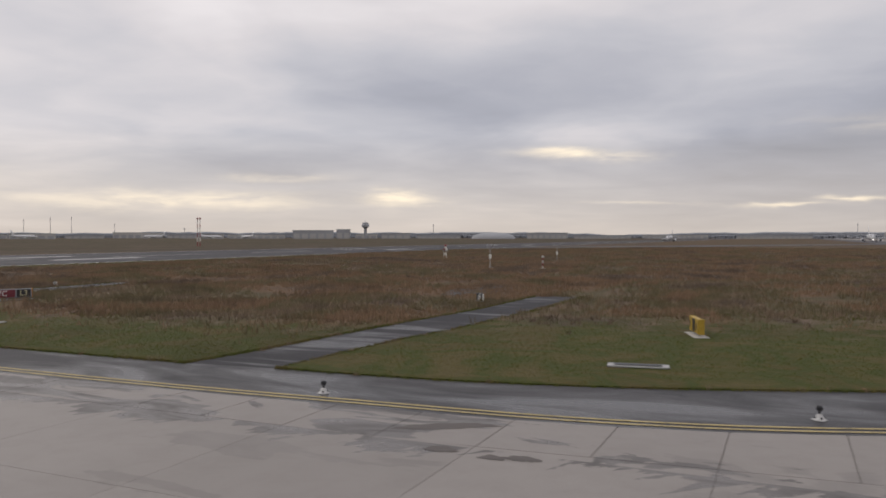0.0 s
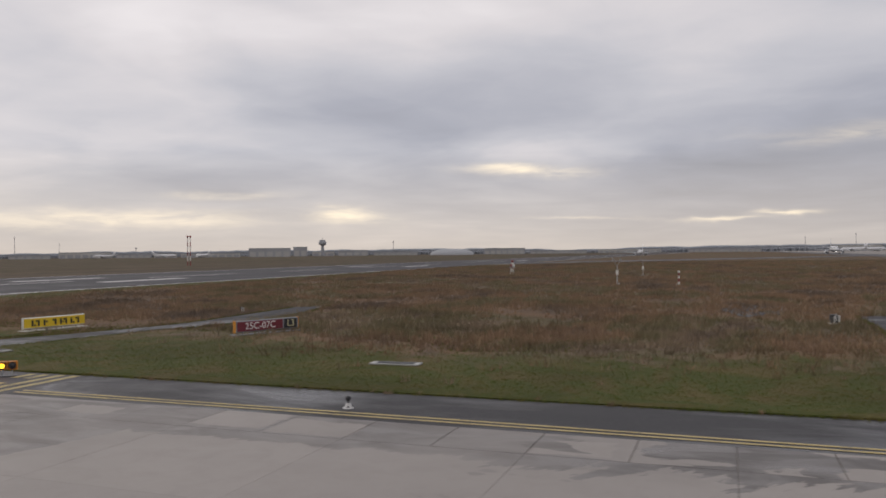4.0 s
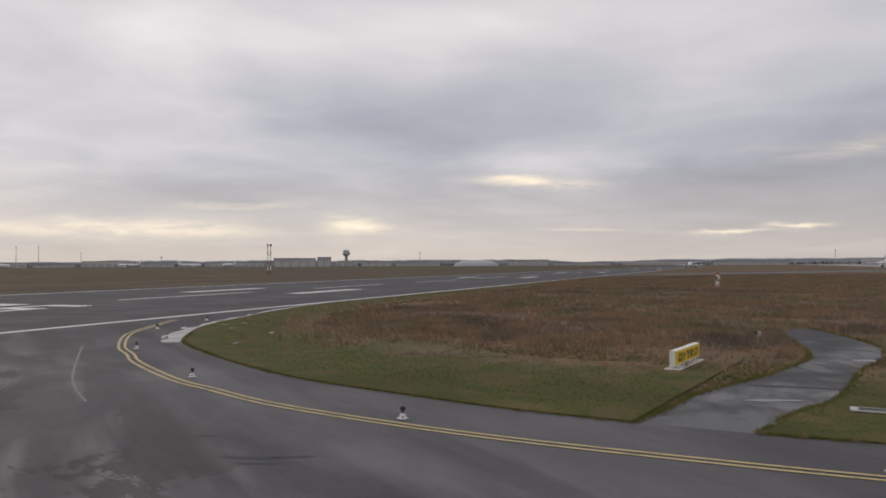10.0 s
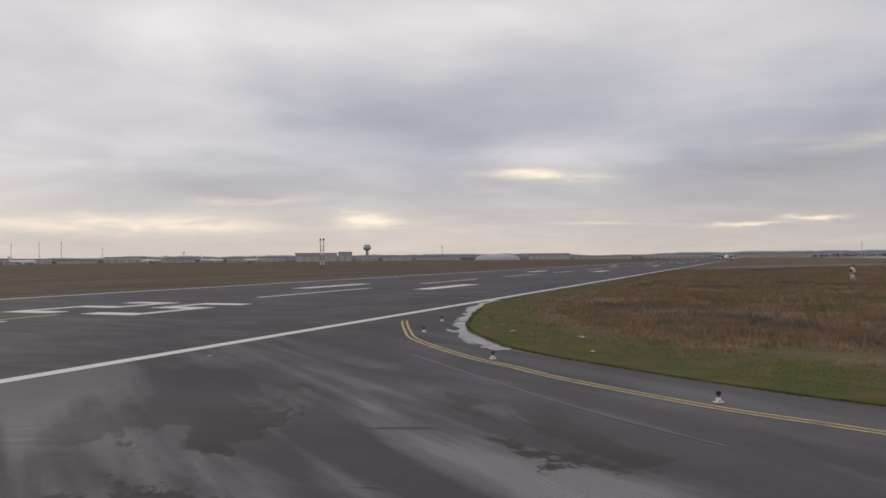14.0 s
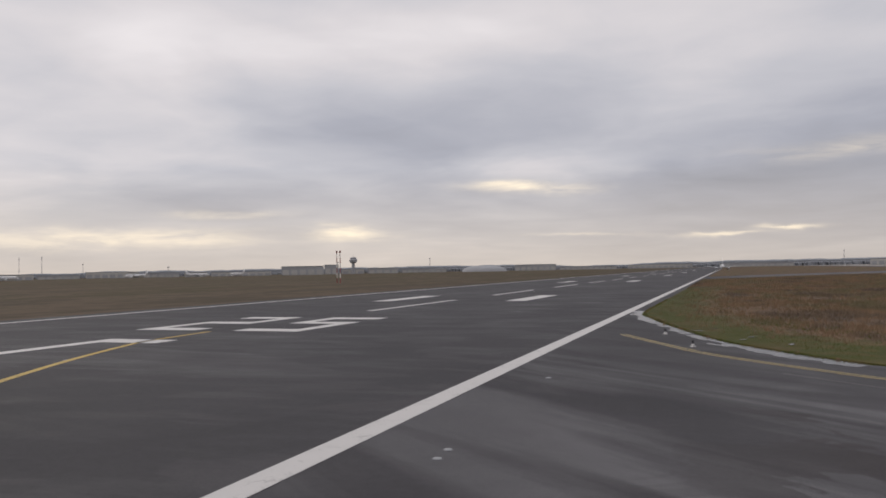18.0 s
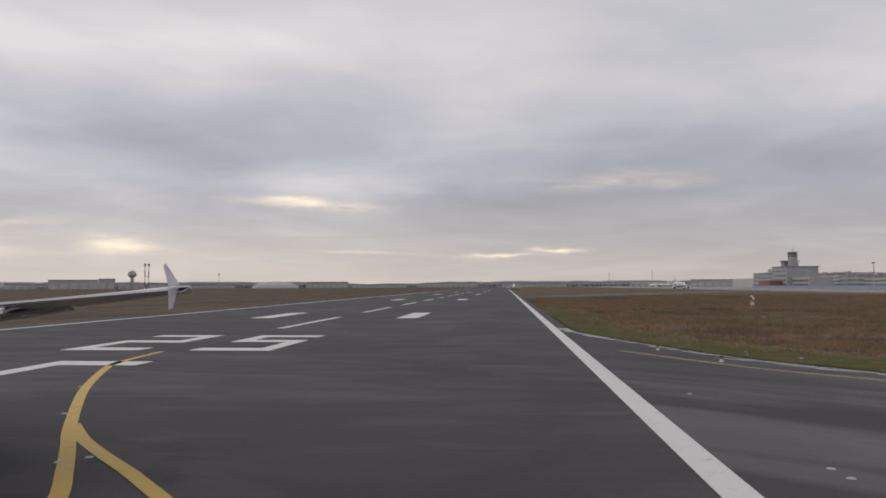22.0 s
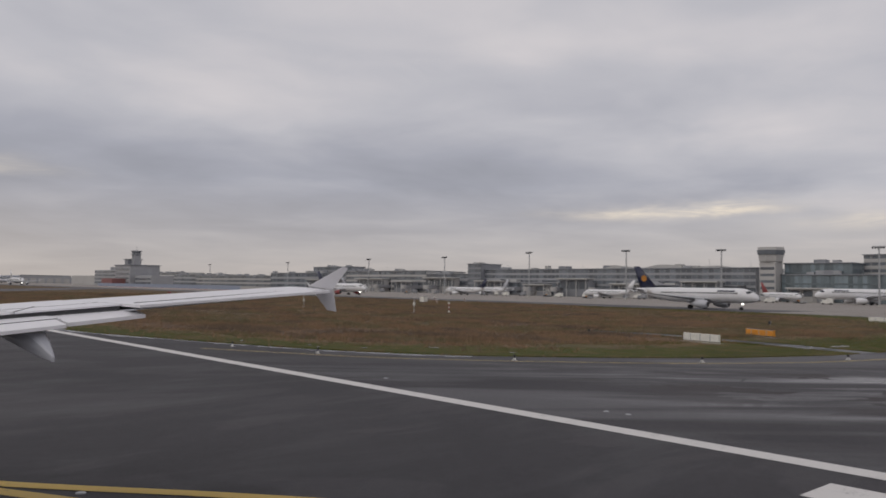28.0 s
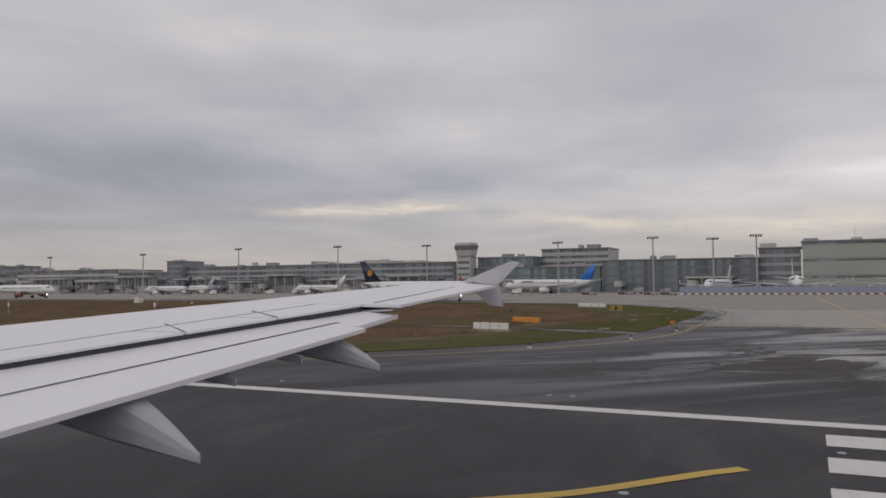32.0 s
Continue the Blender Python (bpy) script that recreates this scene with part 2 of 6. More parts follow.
RUNWAY_TONES = ((0.030, 0.0285, 0.0325), (0.050, 0.047, 0.0515))
M_RUNWAY = material("runway_asphalt", paint_asphalt(*RUNWAY_TONES, 0.49, 0.72, (0.07, 0.36, 1), 0.24, 0.20, 0.22))
M_TAXI = material("taxiway_asphalt", paint_asphalt((0.0395, 0.0372, 0.0415), (0.062, 0.0588, 0.0635), 0.45, 0.64, (0.10, 0.36, 1), 0.30, 0.34, 0.85, 40.0, (0.0, 11.0), RUNWAY_TONES, True))
M_SHOULDER = material("shoulder_asphalt", paint_asphalt((0.036, 0.035, 0.038), (0.060, 0.058, 0.060), 0.44, 0.58, (0.12, 0.34, 1), 0.42, 0.32, 0.3))
M_APRON = material("apron_concrete", paint_asphalt((0.205, 0.185, 0.167), (0.30, 0.272, 0.245), 0.5, 0.7, (0.05, 0.02, 1), 0.2, 0.2))


def paint_concrete(n):
    v = place_of(n)
    own = n.add("ShaderNodeObjectInfo").outputs["Random"]
    wide = n.noise(v, 0.16, 5.0, 0.6, 0.9)
    spill = n.noise(n.vmath("MULTIPLY", v, (0.30, 1.0, 1)), 0.42, 6.0, 0.58, 1.0)
    grain = n.noise(v, 30.0, 4.0, 0.7)
    wet = n.level(n.math("ADD", n.math("MULTIPLY", wide, 0.5), n.math("MULTIPLY", spill, 0.5)), 0.548, 0.563)
    # rain water that stands along the outer row of slabs and runs over the long joint in fingers
    axes = n.add("ShaderNodeSeparateXYZ", inputs={0: v}).outputs
    below = n.math("MAXIMUM", n.math("SUBTRACT", -12.45, axes[1]), 0.0)
    slant = n.add("ShaderNodeCombineXYZ", inputs={0: n.math("MULTIPLY_ADD", below, 0.7, axes[0]), 1: n.math("MULTIPLY", below, 0.35), 2: 0.0}).outputs[0]
    finger = n.math("ADD", n.math("MULTIPLY", n.noise(slant, 1.5, 5.0, 0.65, 0.3), 0.6), n.math("MULTIPLY", n.noise(slant, 0.28, 2.0, 0.5), 0.4))
    pool = n.noise(n.vmath("MULTIPLY", v, (0.4, 0.9, 1)), 0.55, 5.0, 0.55, 0.8)
    south = n.level(axes[1], -12.47, -12.43, 1.0, 0.0)
    dry = n.level(axes[0], 96.0, 103.0, 0.0, 0.085)
    run = n.math("MULTIPLY", n.level(n.math("SUBTRACT", n.math("SUBTRACT", finger, n.math("MULTIPLY", dry, 0.35)), n.math("MULTIPLY", below, 0.115)), 0.418, 0.428), south)
    stand = n.math("MULTIPLY", n.level(n.math("SUBTRACT", pool, dry), 0.472, 0.482), n.math("SUBTRACT", 1.0, south))
    wet = n.math("MULTIPLY", wet, n.level(axes[0], 88.0, 98.0, 1.0, 0.25))
    seep = n.math("MULTIPLY", n.math("ADD", run, stand), n.level(axes[0], 74.0, 82.0))
    # the older slabs beside the holding line stay damp, but for a few dried fields with scalloped rims
    warp = n.vmath("ADD", v, n.vmath("MULTIPLY", n.vmath("SUBTRACT", n.add("ShaderNodeTexNoise", inputs={"Vector": v, "Scale": 1.6, "Detail": 4.0, "Roughness": 0.6}).outputs["Color"], (0.5, 0.5, 0.5)), (0.55, 0.75, 0.0)))
    wx, wy = n.add("ShaderNodeSeparateXYZ", inputs={0: warp}).outputs[:2]

    def field(x0, x1, y0, y1):
        across = n.math("MULTIPLY", n.level(axes[0], x0, x0 + 0.04), n.level(wx, x1, x1 - 0.05))
        return n.math("MULTIPLY", across, n.math("MULTIPLY", n.level(wy, y0, y0 + 0.06), n.level(wy, y1, y1 - 0.06)))

    dried = field(65.3, 67.1, -11.9, -10.9)
    for edges in ((70.24, 72.5, -12.15, -10.1), (72.72, 75.1, -12.3, -10.75), (79.75, 81.6, -12.3, -10.8)):
        dried = n.math("MAXIMUM", dried, field(*edges))
    reach = n.math("ADD", n.math("MULTIPLY_ADD", n.math("SUBTRACT", finger, 0.5), 3.2, 0.85), n.level(wx, 69.2, 67.4, 0.0, 7.0))
    dried = n.math("MAXIMUM", dried, n.math("MULTIPLY", south, n.level(n.math("SUBTRACT", below, reach), 0.0, 0.06)))
    old = n.level(axes[0], 76.0, 84.0, 1.0, 0.0)
    wet = n.math("MAXIMUM", n.math("MULTIPLY", wet, n.math("SUBTRACT", 1.0, old)), seep)
    wet = n.math("MAXIMUM", wet, n.math("MULTIPLY", n.math("SUBTRACT", 1.0, dried), n.math("MULTIPLY", old, n.level(wide, 0.35, 0.65, 0.55, 0.80))))
    base = n.mix(n.level(grain, 0.3, 0.7), (0.29, 0.262, 0.24), (0.37, 0.338, 0.312))
    base = n.mix(n.math("MULTIPLY", own, 0.4), base, (0.27, 0.245, 0.228))
    base = n.mix(n.math("MULTIPLY", n.level(wide, 0.4, 0.65), 0.25), base, (0.23, 0.21, 0.19))
    film = n.level(n.noise(n.vmath("MULTIPLY", v, (0.5, 1.2, 1)), 0.8, 5.0, 0.6, 0.8), 0.38, 0.62)
    stain = n.level(n.noise(v, 1.1, 6.0, 0.68, 0.5), 0.45, 0.68)
    base = n.mix(n.math("MULTIPLY", stain, 0.22), base, (0.21, 0.185, 0.165))
    # where the film is thick, sheen is painted in as lighter wet colour
    base = n.mix(n.math("MULTIPLY", wet, n.level(film, 0.0, 1.0, 0.85, 0.66)), base, (0.062, 0.053, 0.048))
    return {"Base Color": base, "Roughness": n.math("SUBTRACT", n.level(grain, 0.3, 0.7, 0.5, 0.65), n.math("MULTIPLY", wet, n.level(film, 0.0, 1.0, 0.12, 0.30))), "Specular IOR Level": 0.30, "bump": (grain, 0.15, 0.004)}


M_CONCRETE = material("wet_concrete_slabs", paint_concrete)


def heath_patch(n, v):
    """Broad soft patches shared by the heath's ground and its blades."""
    broad = n.noise(n.vmath("MULTIPLY", v, (1, 0.6, 1)), 0.055, 4.0, 0.55, 1.0)
    mid = n.noise(n.vmath("MULTIPLY", v, (1, 0.55, 1)), 0.15, 4.0, 0.6, 0.6)
    return n.math("ADD", n.math("MULTIPLY", broad, 0.6), n.math("MULTIPLY", mid, 0.4))


def heath_clumps(n, v):
    """Dark old tussocks in loose bands among the paler grass."""
    band = n.noise(n.vmath("MULTIPLY", v, (0.30, 0.55, 1)), 0.42, 5.0, 0.62, 0.8)
    return n.level(band, 0.50, 0.66)


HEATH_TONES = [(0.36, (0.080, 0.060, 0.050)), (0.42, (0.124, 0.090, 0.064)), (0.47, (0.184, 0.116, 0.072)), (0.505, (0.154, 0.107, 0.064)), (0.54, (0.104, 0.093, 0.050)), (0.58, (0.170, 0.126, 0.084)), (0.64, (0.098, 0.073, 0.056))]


def paint_grass_ground(n):
    v = place_of(n)
    t = heath_patch(n, v)
    fine = n.noise(v, 2.4, 5.0, 0.7)
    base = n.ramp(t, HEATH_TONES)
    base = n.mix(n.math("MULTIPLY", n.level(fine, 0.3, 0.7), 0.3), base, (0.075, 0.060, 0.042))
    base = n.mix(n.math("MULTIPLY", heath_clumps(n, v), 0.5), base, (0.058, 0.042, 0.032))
    return {"Base Color": base, "Roughness": 0.95, "Specular IOR Level": 0.1, "bump": (fine, 0.5, 0.10)}


M_HEATH = material("heath_grass_ground", paint_grass_ground)


def paint_far_field(n):
    v = place_of(n)
    a = n.noise(n.vmath("MULTIPLY", v, (1, 0.25, 1)), 0.022, 6.0, 0.66, 0.8)
    b = n.noise(v, 0.12, 5.0, 0.7)
    base = n.ramp(n.math("ADD", n.math("MULTIPLY", a, 0.75), n.math("MULTIPLY", b, 0.25)), [(0.36, (0.055, 0.045, 0.034)), (0.43, (0.112, 0.082, 0.056)), (0.48, (0.070, 0.064, 0.036)), (0.53, (0.128, 0.094, 0.066)), (0.58, (0.075, 0.062, 0.042)), (0.66, (0.120, 0.094, 0.068))])
    return {"Base Color": base, "Roughness": 0.95, "Specular IOR Level": 0.1, "bump": (b, 0.5, 0.1)}


M_FAR_FIELD = material("pale_far_grassland", paint_far_field)


def paint_lawn(n):
    v = place_of(n)
    mid = n.noise(v, 0.22, 5.0, 0.65, 0.6)
    fine = n.noise(v, 3.5, 5.0, 0.7)
    base = n.ramp(mid, [(0.38, (0.118, 0.094, 0.038)), (0.44, (0.096, 0.088, 0.028)), (0.50, (0.068, 0.084, 0.020)), (0.56, (0.098, 0.092, 0.028)), (0.63, (0.130, 0.104, 0.042))])
    patchy = n.noise(v, 0.09, 4.0, 0.55, 0.8)
    base = n.mix(n.math("MULTIPLY", n.level(patchy, 0.5, 0.64), 0.6), base, (0.052, 0.054, 0.013))
    base = n.mix(n.math("MULTIPLY", n.level(fine, 0.3, 0.7), 0.45), base, (0.034, 0.036, 0.010))
    dry = n.add("ShaderNodeAttribute", attribute_name="dryness").outputs["Fac"]
    worn = n.level(n.math("MULTIPLY_ADD", n.math("SUBTRACT", n.noise(v, 0.5, 6.0, 0.65, 0.6), 0.5), 1.5, dry), 0.62, 1.0)
    base = n.mix(worn, base, n.ramp(heath_patch(n, v), HEATH_TONES))
    return {"Base Color": base, "Roughness": 0.9, "Specular IOR Level": 0.15, "bump": (fine, 0.6, 0.05)}


M_LAWN = material("mown_lawn", paint_lawn)


def paint_marking(color, wear=0.55):
    def paint(n):
        v = place_of(n)
        a = n.noise(v, 1.3, 6.0, 0.65)
        b = n.noise(v, 14.0, 5.0, 0.7)
        w = n.level(n.math("ADD", n.math("MULTIPLY", a, 0.5), n.math("MULTIPLY", b, 0.5)), wear, wear + 0.1)
        return {"Base Color": n.mix(w, color, tuple(0.35 * c + 0.03 for c in color)), "Roughness": 0.55, "bump": (b, 0.1, 0.003)}
    return paint


M_WHITE_LINE = material("white_runway_paint", paint_marking((0.62, 0.60, 0.58)))
M_YELLOW_LINE = material("yellow_taxiway_paint", paint_marking((0.52, 0.345, 0.045)))
M_WORN_YELLOW = material("worn_yellow_paint", paint_marking((0.44, 0.345, 0.125), 0.49))
M_PALE_YELLOW = material("faded_yellow_paint", paint_marking((0.46, 0.355, 0.14), 0.50))


# ---- helpers for meshes ----
def mesh_of(bm, name):
    me = bpy.data.meshes.new(name)
    bm.normal_update()
    bm.to_mesh(me)
    bm.free()
    return me


def part(name, bm, mat, parent=None, label="", smooth=False):
    me = mesh_of(bm, name)
    me.materials.append(mat)
    if smooth:
        for p in me.polygons:
            p.use_smooth = True
    ob = new(name, me)
    ob.parent = parent
    if label:
        ob["label"] = label
    return ob


def thing(name, m, label, category, group="", kind=""):
    ob = new(name)
    ob.empty_display_size = 0.2
    ob.matrix_world = m
    return tagged(ob, label, category, group, kind)


def sheet(points, z, thick=0.0):
    """A flat polygon at height z, with sides thick metres deep."""
    bm = bmesh.new()
    top = [bm.verts.new((x, y, z)) for x, y in points]
    f = bm.faces.new(top)
    if f.normal.z < 0 or (f.normal_update() or f.normal.z < 0):
        f.normal_flip()
    if thick:
        low = [bm.verts.new((x, y, z - thick)) for x, y in points]
        k = len(points)
        for i in range(k):
            bm.faces.new((top[i], top[(i + 1) % k], low[(i + 1) % k], low[i]))
        bmesh.ops.recalc_face_normals(bm, faces=bm.faces)
    bmesh.ops.triangulate(bm, faces=[q for q in bm.faces if len(q.verts) > 4])
    return bm


def ribbon(points, width, z, lift=0.004):
    """A painted line along a polyline."""
    bm = bmesh.new()
    pts = [Vector(p) for p in points]
    rows = []
    for i, p in enumerate(pts):
        d = (pts[min(i + 1, len(pts) - 1)] - pts[max(i - 1, 0)]).normalized()
        s = Vector((-d.y, d.x)) * width / 2
        rows.append((bm.verts.new((p.x + s.x, p.y + s.y, z)), bm.verts.new((p.x - s.x, p.y - s.y, z))))
    for a, b in zip(rows, rows[1:]):
        bm.faces.new((a[0], a[1], b[1], b[0]))
    for q in bm.faces:
        q.normal_update()
        if q.normal.z < 0:
            q.normal_flip()
    return bm


def curve_through(points, step=1.0):
    """Points along a smooth curve through the given ones."""
    pts = [Vector(p) for p in points]
    out = []
    for i in range(len(pts) - 1):
        a, b, c, d = pts[max(i - 1, 0)], pts[i], pts[i + 1], pts[min(i + 2, len(pts) - 1)]
        k = max(1, int((c - b).length / step))
        for j in range(k):
            t = j / k
            out.append(tuple(0.5 * (2 * b + (c - a) * t + (2 * a - 5 * b + 4 * c - d) * t * t + (-a + 3 * b - 3 * c + d) * t ** 3)))
    out.append(tuple(pts[-1]))
    return out


def offset_line(points, d):
    pts = [Vector(p) for p in points]
    out = []
    for i, p in enumerate(pts):
        t = (pts[min(i + 1, len(pts) - 1)] - pts[max(i - 1, 0)]).normalized()
        out.append((p.x - t.y * d, p.y + t.x * d))
    return out


def box(bm, x0, y0, z0, x1, y1, z1):
    v = [bm.verts.new(p) for p in ((x0, y0, z0), (x1, y0, z0), (x1, y1, z0), (x0, y1, z0), (x0, y0, z1), (x1, y0, z1), (x1, y1, z1), (x0, y1, z1))]
    for q in ((0, 3, 2, 1), (4, 5, 6, 7), (0, 1, 5, 4), (1, 2, 6, 5), (2, 3, 7, 6), (3, 0, 4, 7)):
        bm.faces.new([v[i] for i in q])
    return bm


def soft_box(x0, y0, z0, x1, y1, z1, r=0.02, segments=2):
    bm = box(bmesh.new(), x0, y0, z0, x1, y1, z1)
    bmesh.ops.bevel(bm, geom=bm.edges[:], offset=r, segments=segments, affect="EDGES", profile=0.5)
    return bm


def lathe(rings, sides=16, axis="z"):
    """A body of revolution from (radius, height) rings."""
    bm = bmesh.new()
    rows = []
    for r, h in rings:
        row = []
        for i in range(sides):
            a = 2 * math.pi * i / sides
            p = (r * math.cos(a), r * math.sin(a), h)
            row.append(bm.verts.new(p if axis == "z" else (h, p[0], p[1])))
        rows.append(row)
    for a, b in zip(rows, rows[1:]):
        for i in range(sides):
            bm.faces.new((a[i], a[(i + 1) % sides], b[(i + 1) % sides], b[i]))
    bm.faces.new(rows[0][::-1])
    bm.faces.new(rows[-1])
    bmesh.ops.recalc_face_normals(bm, faces=bm.faces)
    return bm


# ---- the ground ----
EDGE = -6.3
Z_LAWN, Z_PAVE, Z_MARK = 0.012, 0.0, 0.012
lawn_tip = curve_through([(43.5, -5.7), (39.5, -4.9), (35.9, -3.7), (31.4, -2.1), (28.6, -0.7), (25.4, 1.3), (20.8, 4.7), (16.1, 8.7), (12.5, 13.7), (9.6, 19.0), (7.2, 26.0), (5.2, 33.0), (3.3, 40.5), (2.1, 46.0), (1.75, 56.0)])
path2_left = [(43.5, -5.7), (44.2, -3.7), (45.0, -0.2), (46.4, 3.2), (48.0, 7.2), (49.6, 13.5), (49.2, 22.0), (48.9, 28.5)]
path2_right = [(46.9, -6.1), (48.0, -2.6), (49.6, 1.0), (51.3, 8.6), (53.1, 14.2), (53.5, 19.0), (52.6, 25.0), (51.0, 31.0)]
path1_left = [(90.0, -6.2), (90.4, -3.6), (90.6, -0.7), (90.9, 5.0), (91.2, 9.0), (92.0, 18.0), (92.1, 29.0)]
path1_right = [(93.8, -5.8), (93.9, -3.0), (94.2, 2.4), (94.9, 7.5), (95.5, 17.2), (95.6, 30.0)]
lawn_east = curve_through([(99.0, -5.6), (106.0, -4.2), (116.0, -0.4), (128.0, 5.0), (140.0, 12.5), (151.0, 25.0), (158.0, 42.0), (163.0, 64.0), (166.0, 95.0)], 3.0)


def verge_width(x):
    """How far the mown grass reaches in from the pavement."""
    knots = ((5, 7), (15, 10), (25, 11.5), (35, 15), (47, 19), (58, 17), (65, 13), (88, 13), (95, 20), (112, 22), (166, 20))
    for (a, wa), (b, wb) in zip(knots, knots[1:]):
        if x <= b:
            return wa + (wb - wa) * max(0.0, x - a) / (b - a)
    return 20.0


def blot(x, y, rx, ry, turn, seed, z):
    """A flat patch with an uneven lobed outline."""
    bm = bmesh.new()
    ring = []
    for i in range(56):
        a = 2 * math.pi * i / 56
        u = (math.cos(a), math.sin(a))
        r = 1 + 0.45 * noise.noise((u[0] * 1.3, u[1] * 1.3, seed * 3.1)) + 0.30 * noise.noise((u[0] * 4, u[1] * 4, seed * 7.7))
        px, py = rx * r * u[0], ry * r * u[1]
        c, q = math.cos(radians(turn)), math.sin(radians(turn))
        ring.append(bm.verts.new((x + px * c - py * q, y + px * q + py * c, z)))
    mid = bm.verts.new((x, y, z))
    for i in range(56):
        bm.faces.new((mid, ring[i], ring[(i + 1) % 56]))
    return bm
# one sheet of rough grassland out to the horizon
bm = bmesh.new()
R = 4900
rings = [0, 200, 500, 1200, 2500, R]
grid = []
for r in rings[1:]:
    grid.append([bm.verts.new((r * math.cos(2 * math.pi * i / 64), r * math.sin(2 * math.pi * i / 64), -0.03)) for i in range(64)])
mid = bm.verts.new((0, 0, -0.03))
for i in range(64):
    bm.faces.new((mid, grid[0][i], grid[0][(i + 1) % 64]))
for a, b in zip(grid, grid[1:]):
    for i in range(64):
        bm.faces.new((a[i], b[i], b[(i + 1) % 64], a[(i + 1) % 64]))
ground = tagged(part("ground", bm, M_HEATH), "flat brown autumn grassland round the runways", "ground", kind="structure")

far_field = tagged(part("far_field", sheet([(-63.2, -70), (-63.2, 4400), (-4300, 4400), (-4300, -900), (-63.2, -900)], -0.02), M_FAR_FIELD), "pale dull grassland beyond the runway", "ground", kind="structure")
# runway, taxiway, shoulders, apron
runway = tagged(part("runway", sheet([(0, -70), (0, 4500), (-63, 4500), (-63, -70)], Z_PAVE, 0.03), M_RUNWAY), "wet dark asphalt runway with white markings", "runway", kind="structure")
taxi_outline = [(0, 4500), (0, -70), (61.3, -70), (61.3, -10.4), (61.3, EDGE), (52.0, -6.35), (46.9, -6.1), (43.5, -5.7)] + lawn_tip[1:] + [(1.7, 4500)]
taxiway = tagged(part("taxiway", sheet(taxi_outline, Z_PAVE, 0.03), M_TAXI), "wet patched asphalt taxiway leading onto the runway", "taxiway", kind="structure")
edge_east = curve_through([(61.3, -10.3), (86.0, -10.3), (99.0, -9.9), (106.0, -9.3), (112.0, -7.6), (122.0, -3.2), (136.0, 4.0), (148.0, 13.0), (158.0, 26.0), (163.0, 44.0), (166.0, 78.0)], 2.0)
shoulder = tagged(part("shoulder", sheet(edge_east + lawn_east[::-1] + [(93.8, -5.8), (90.0, -6.2), (61.3, EDGE)], Z_PAVE, 0.03), M_SHOULDER), "wet dark asphalt shoulder beside the taxiway", "shoulder", kind="structure")
north_taxiway = tagged(part("north_taxiway", sheet([(166, 60), (166, 4000), (198, 4000), (198, 60)], Z_PAVE - 0.001, 0.03), M_TAXI), "dark asphalt parallel taxiway beyond the grass", "taxiway", kind="structure")
exit_outline = [(1.72, 238), (60, 334), (166, 512), (166, 575), (60, 398), (1.72, 304)]
exit_taxiway = tagged(part("exit_taxiway", sheet(exit_outline, Z_PAVE - 0.002, 0.03), M_TAXI), "wet grey asphalt exit slanting from the runway across the grass", "taxiway", kind="structure")
apron = tagged(part("apron", sheet([(198, -900), (198, 4000), (900, 4000), (900, -900)], Z_PAVE - 0.002, 0.03), M_APRON), "pale concrete apron in front of the terminal", "apron", kind="structure")
link = tagged(part("link_pavement", sheet([(61.3, -10.4)] + edge_east[1:] + [(166, 78), (166, 60), (198, 60), (198, -300), (61.3, -300)], Z_PAVE - 0.02, 0.03), M_APRON), "pale wet concrete taxiway pavement", "pavement", kind="structure")

# paved side paths through the lawn
M_PATH = material("service_path_asphalt", paint_asphalt((0.024, 0.023, 0.026), (0.042, 0.040, 0.044), 0.525, 0.60, (0.06, 0.42, 1), 0.38, 0.19, 0.10))
M_WET_PATH = material("wet_service_path_asphalt", paint_asphalt((0.029, 0.028, 0.030), (0.050, 0.048, 0.050), 0.44, 0.58, (0.30, 0.16, 1), 0.34, 0.27, 0.5))
path_two = tagged(part("path_2", sheet(path2_left + path2_right[::-1], Z_PAVE, 0.03), M_WET_PATH), "wet asphalt service path curving through the lawn", "path", kind="structure")
path_one = tagged(part("path_1", sheet(path1_left + path1_right[::-1], Z_PAVE, 0.03), M_PATH), "wet asphalt service path across the lawn", "path", kind="structure")

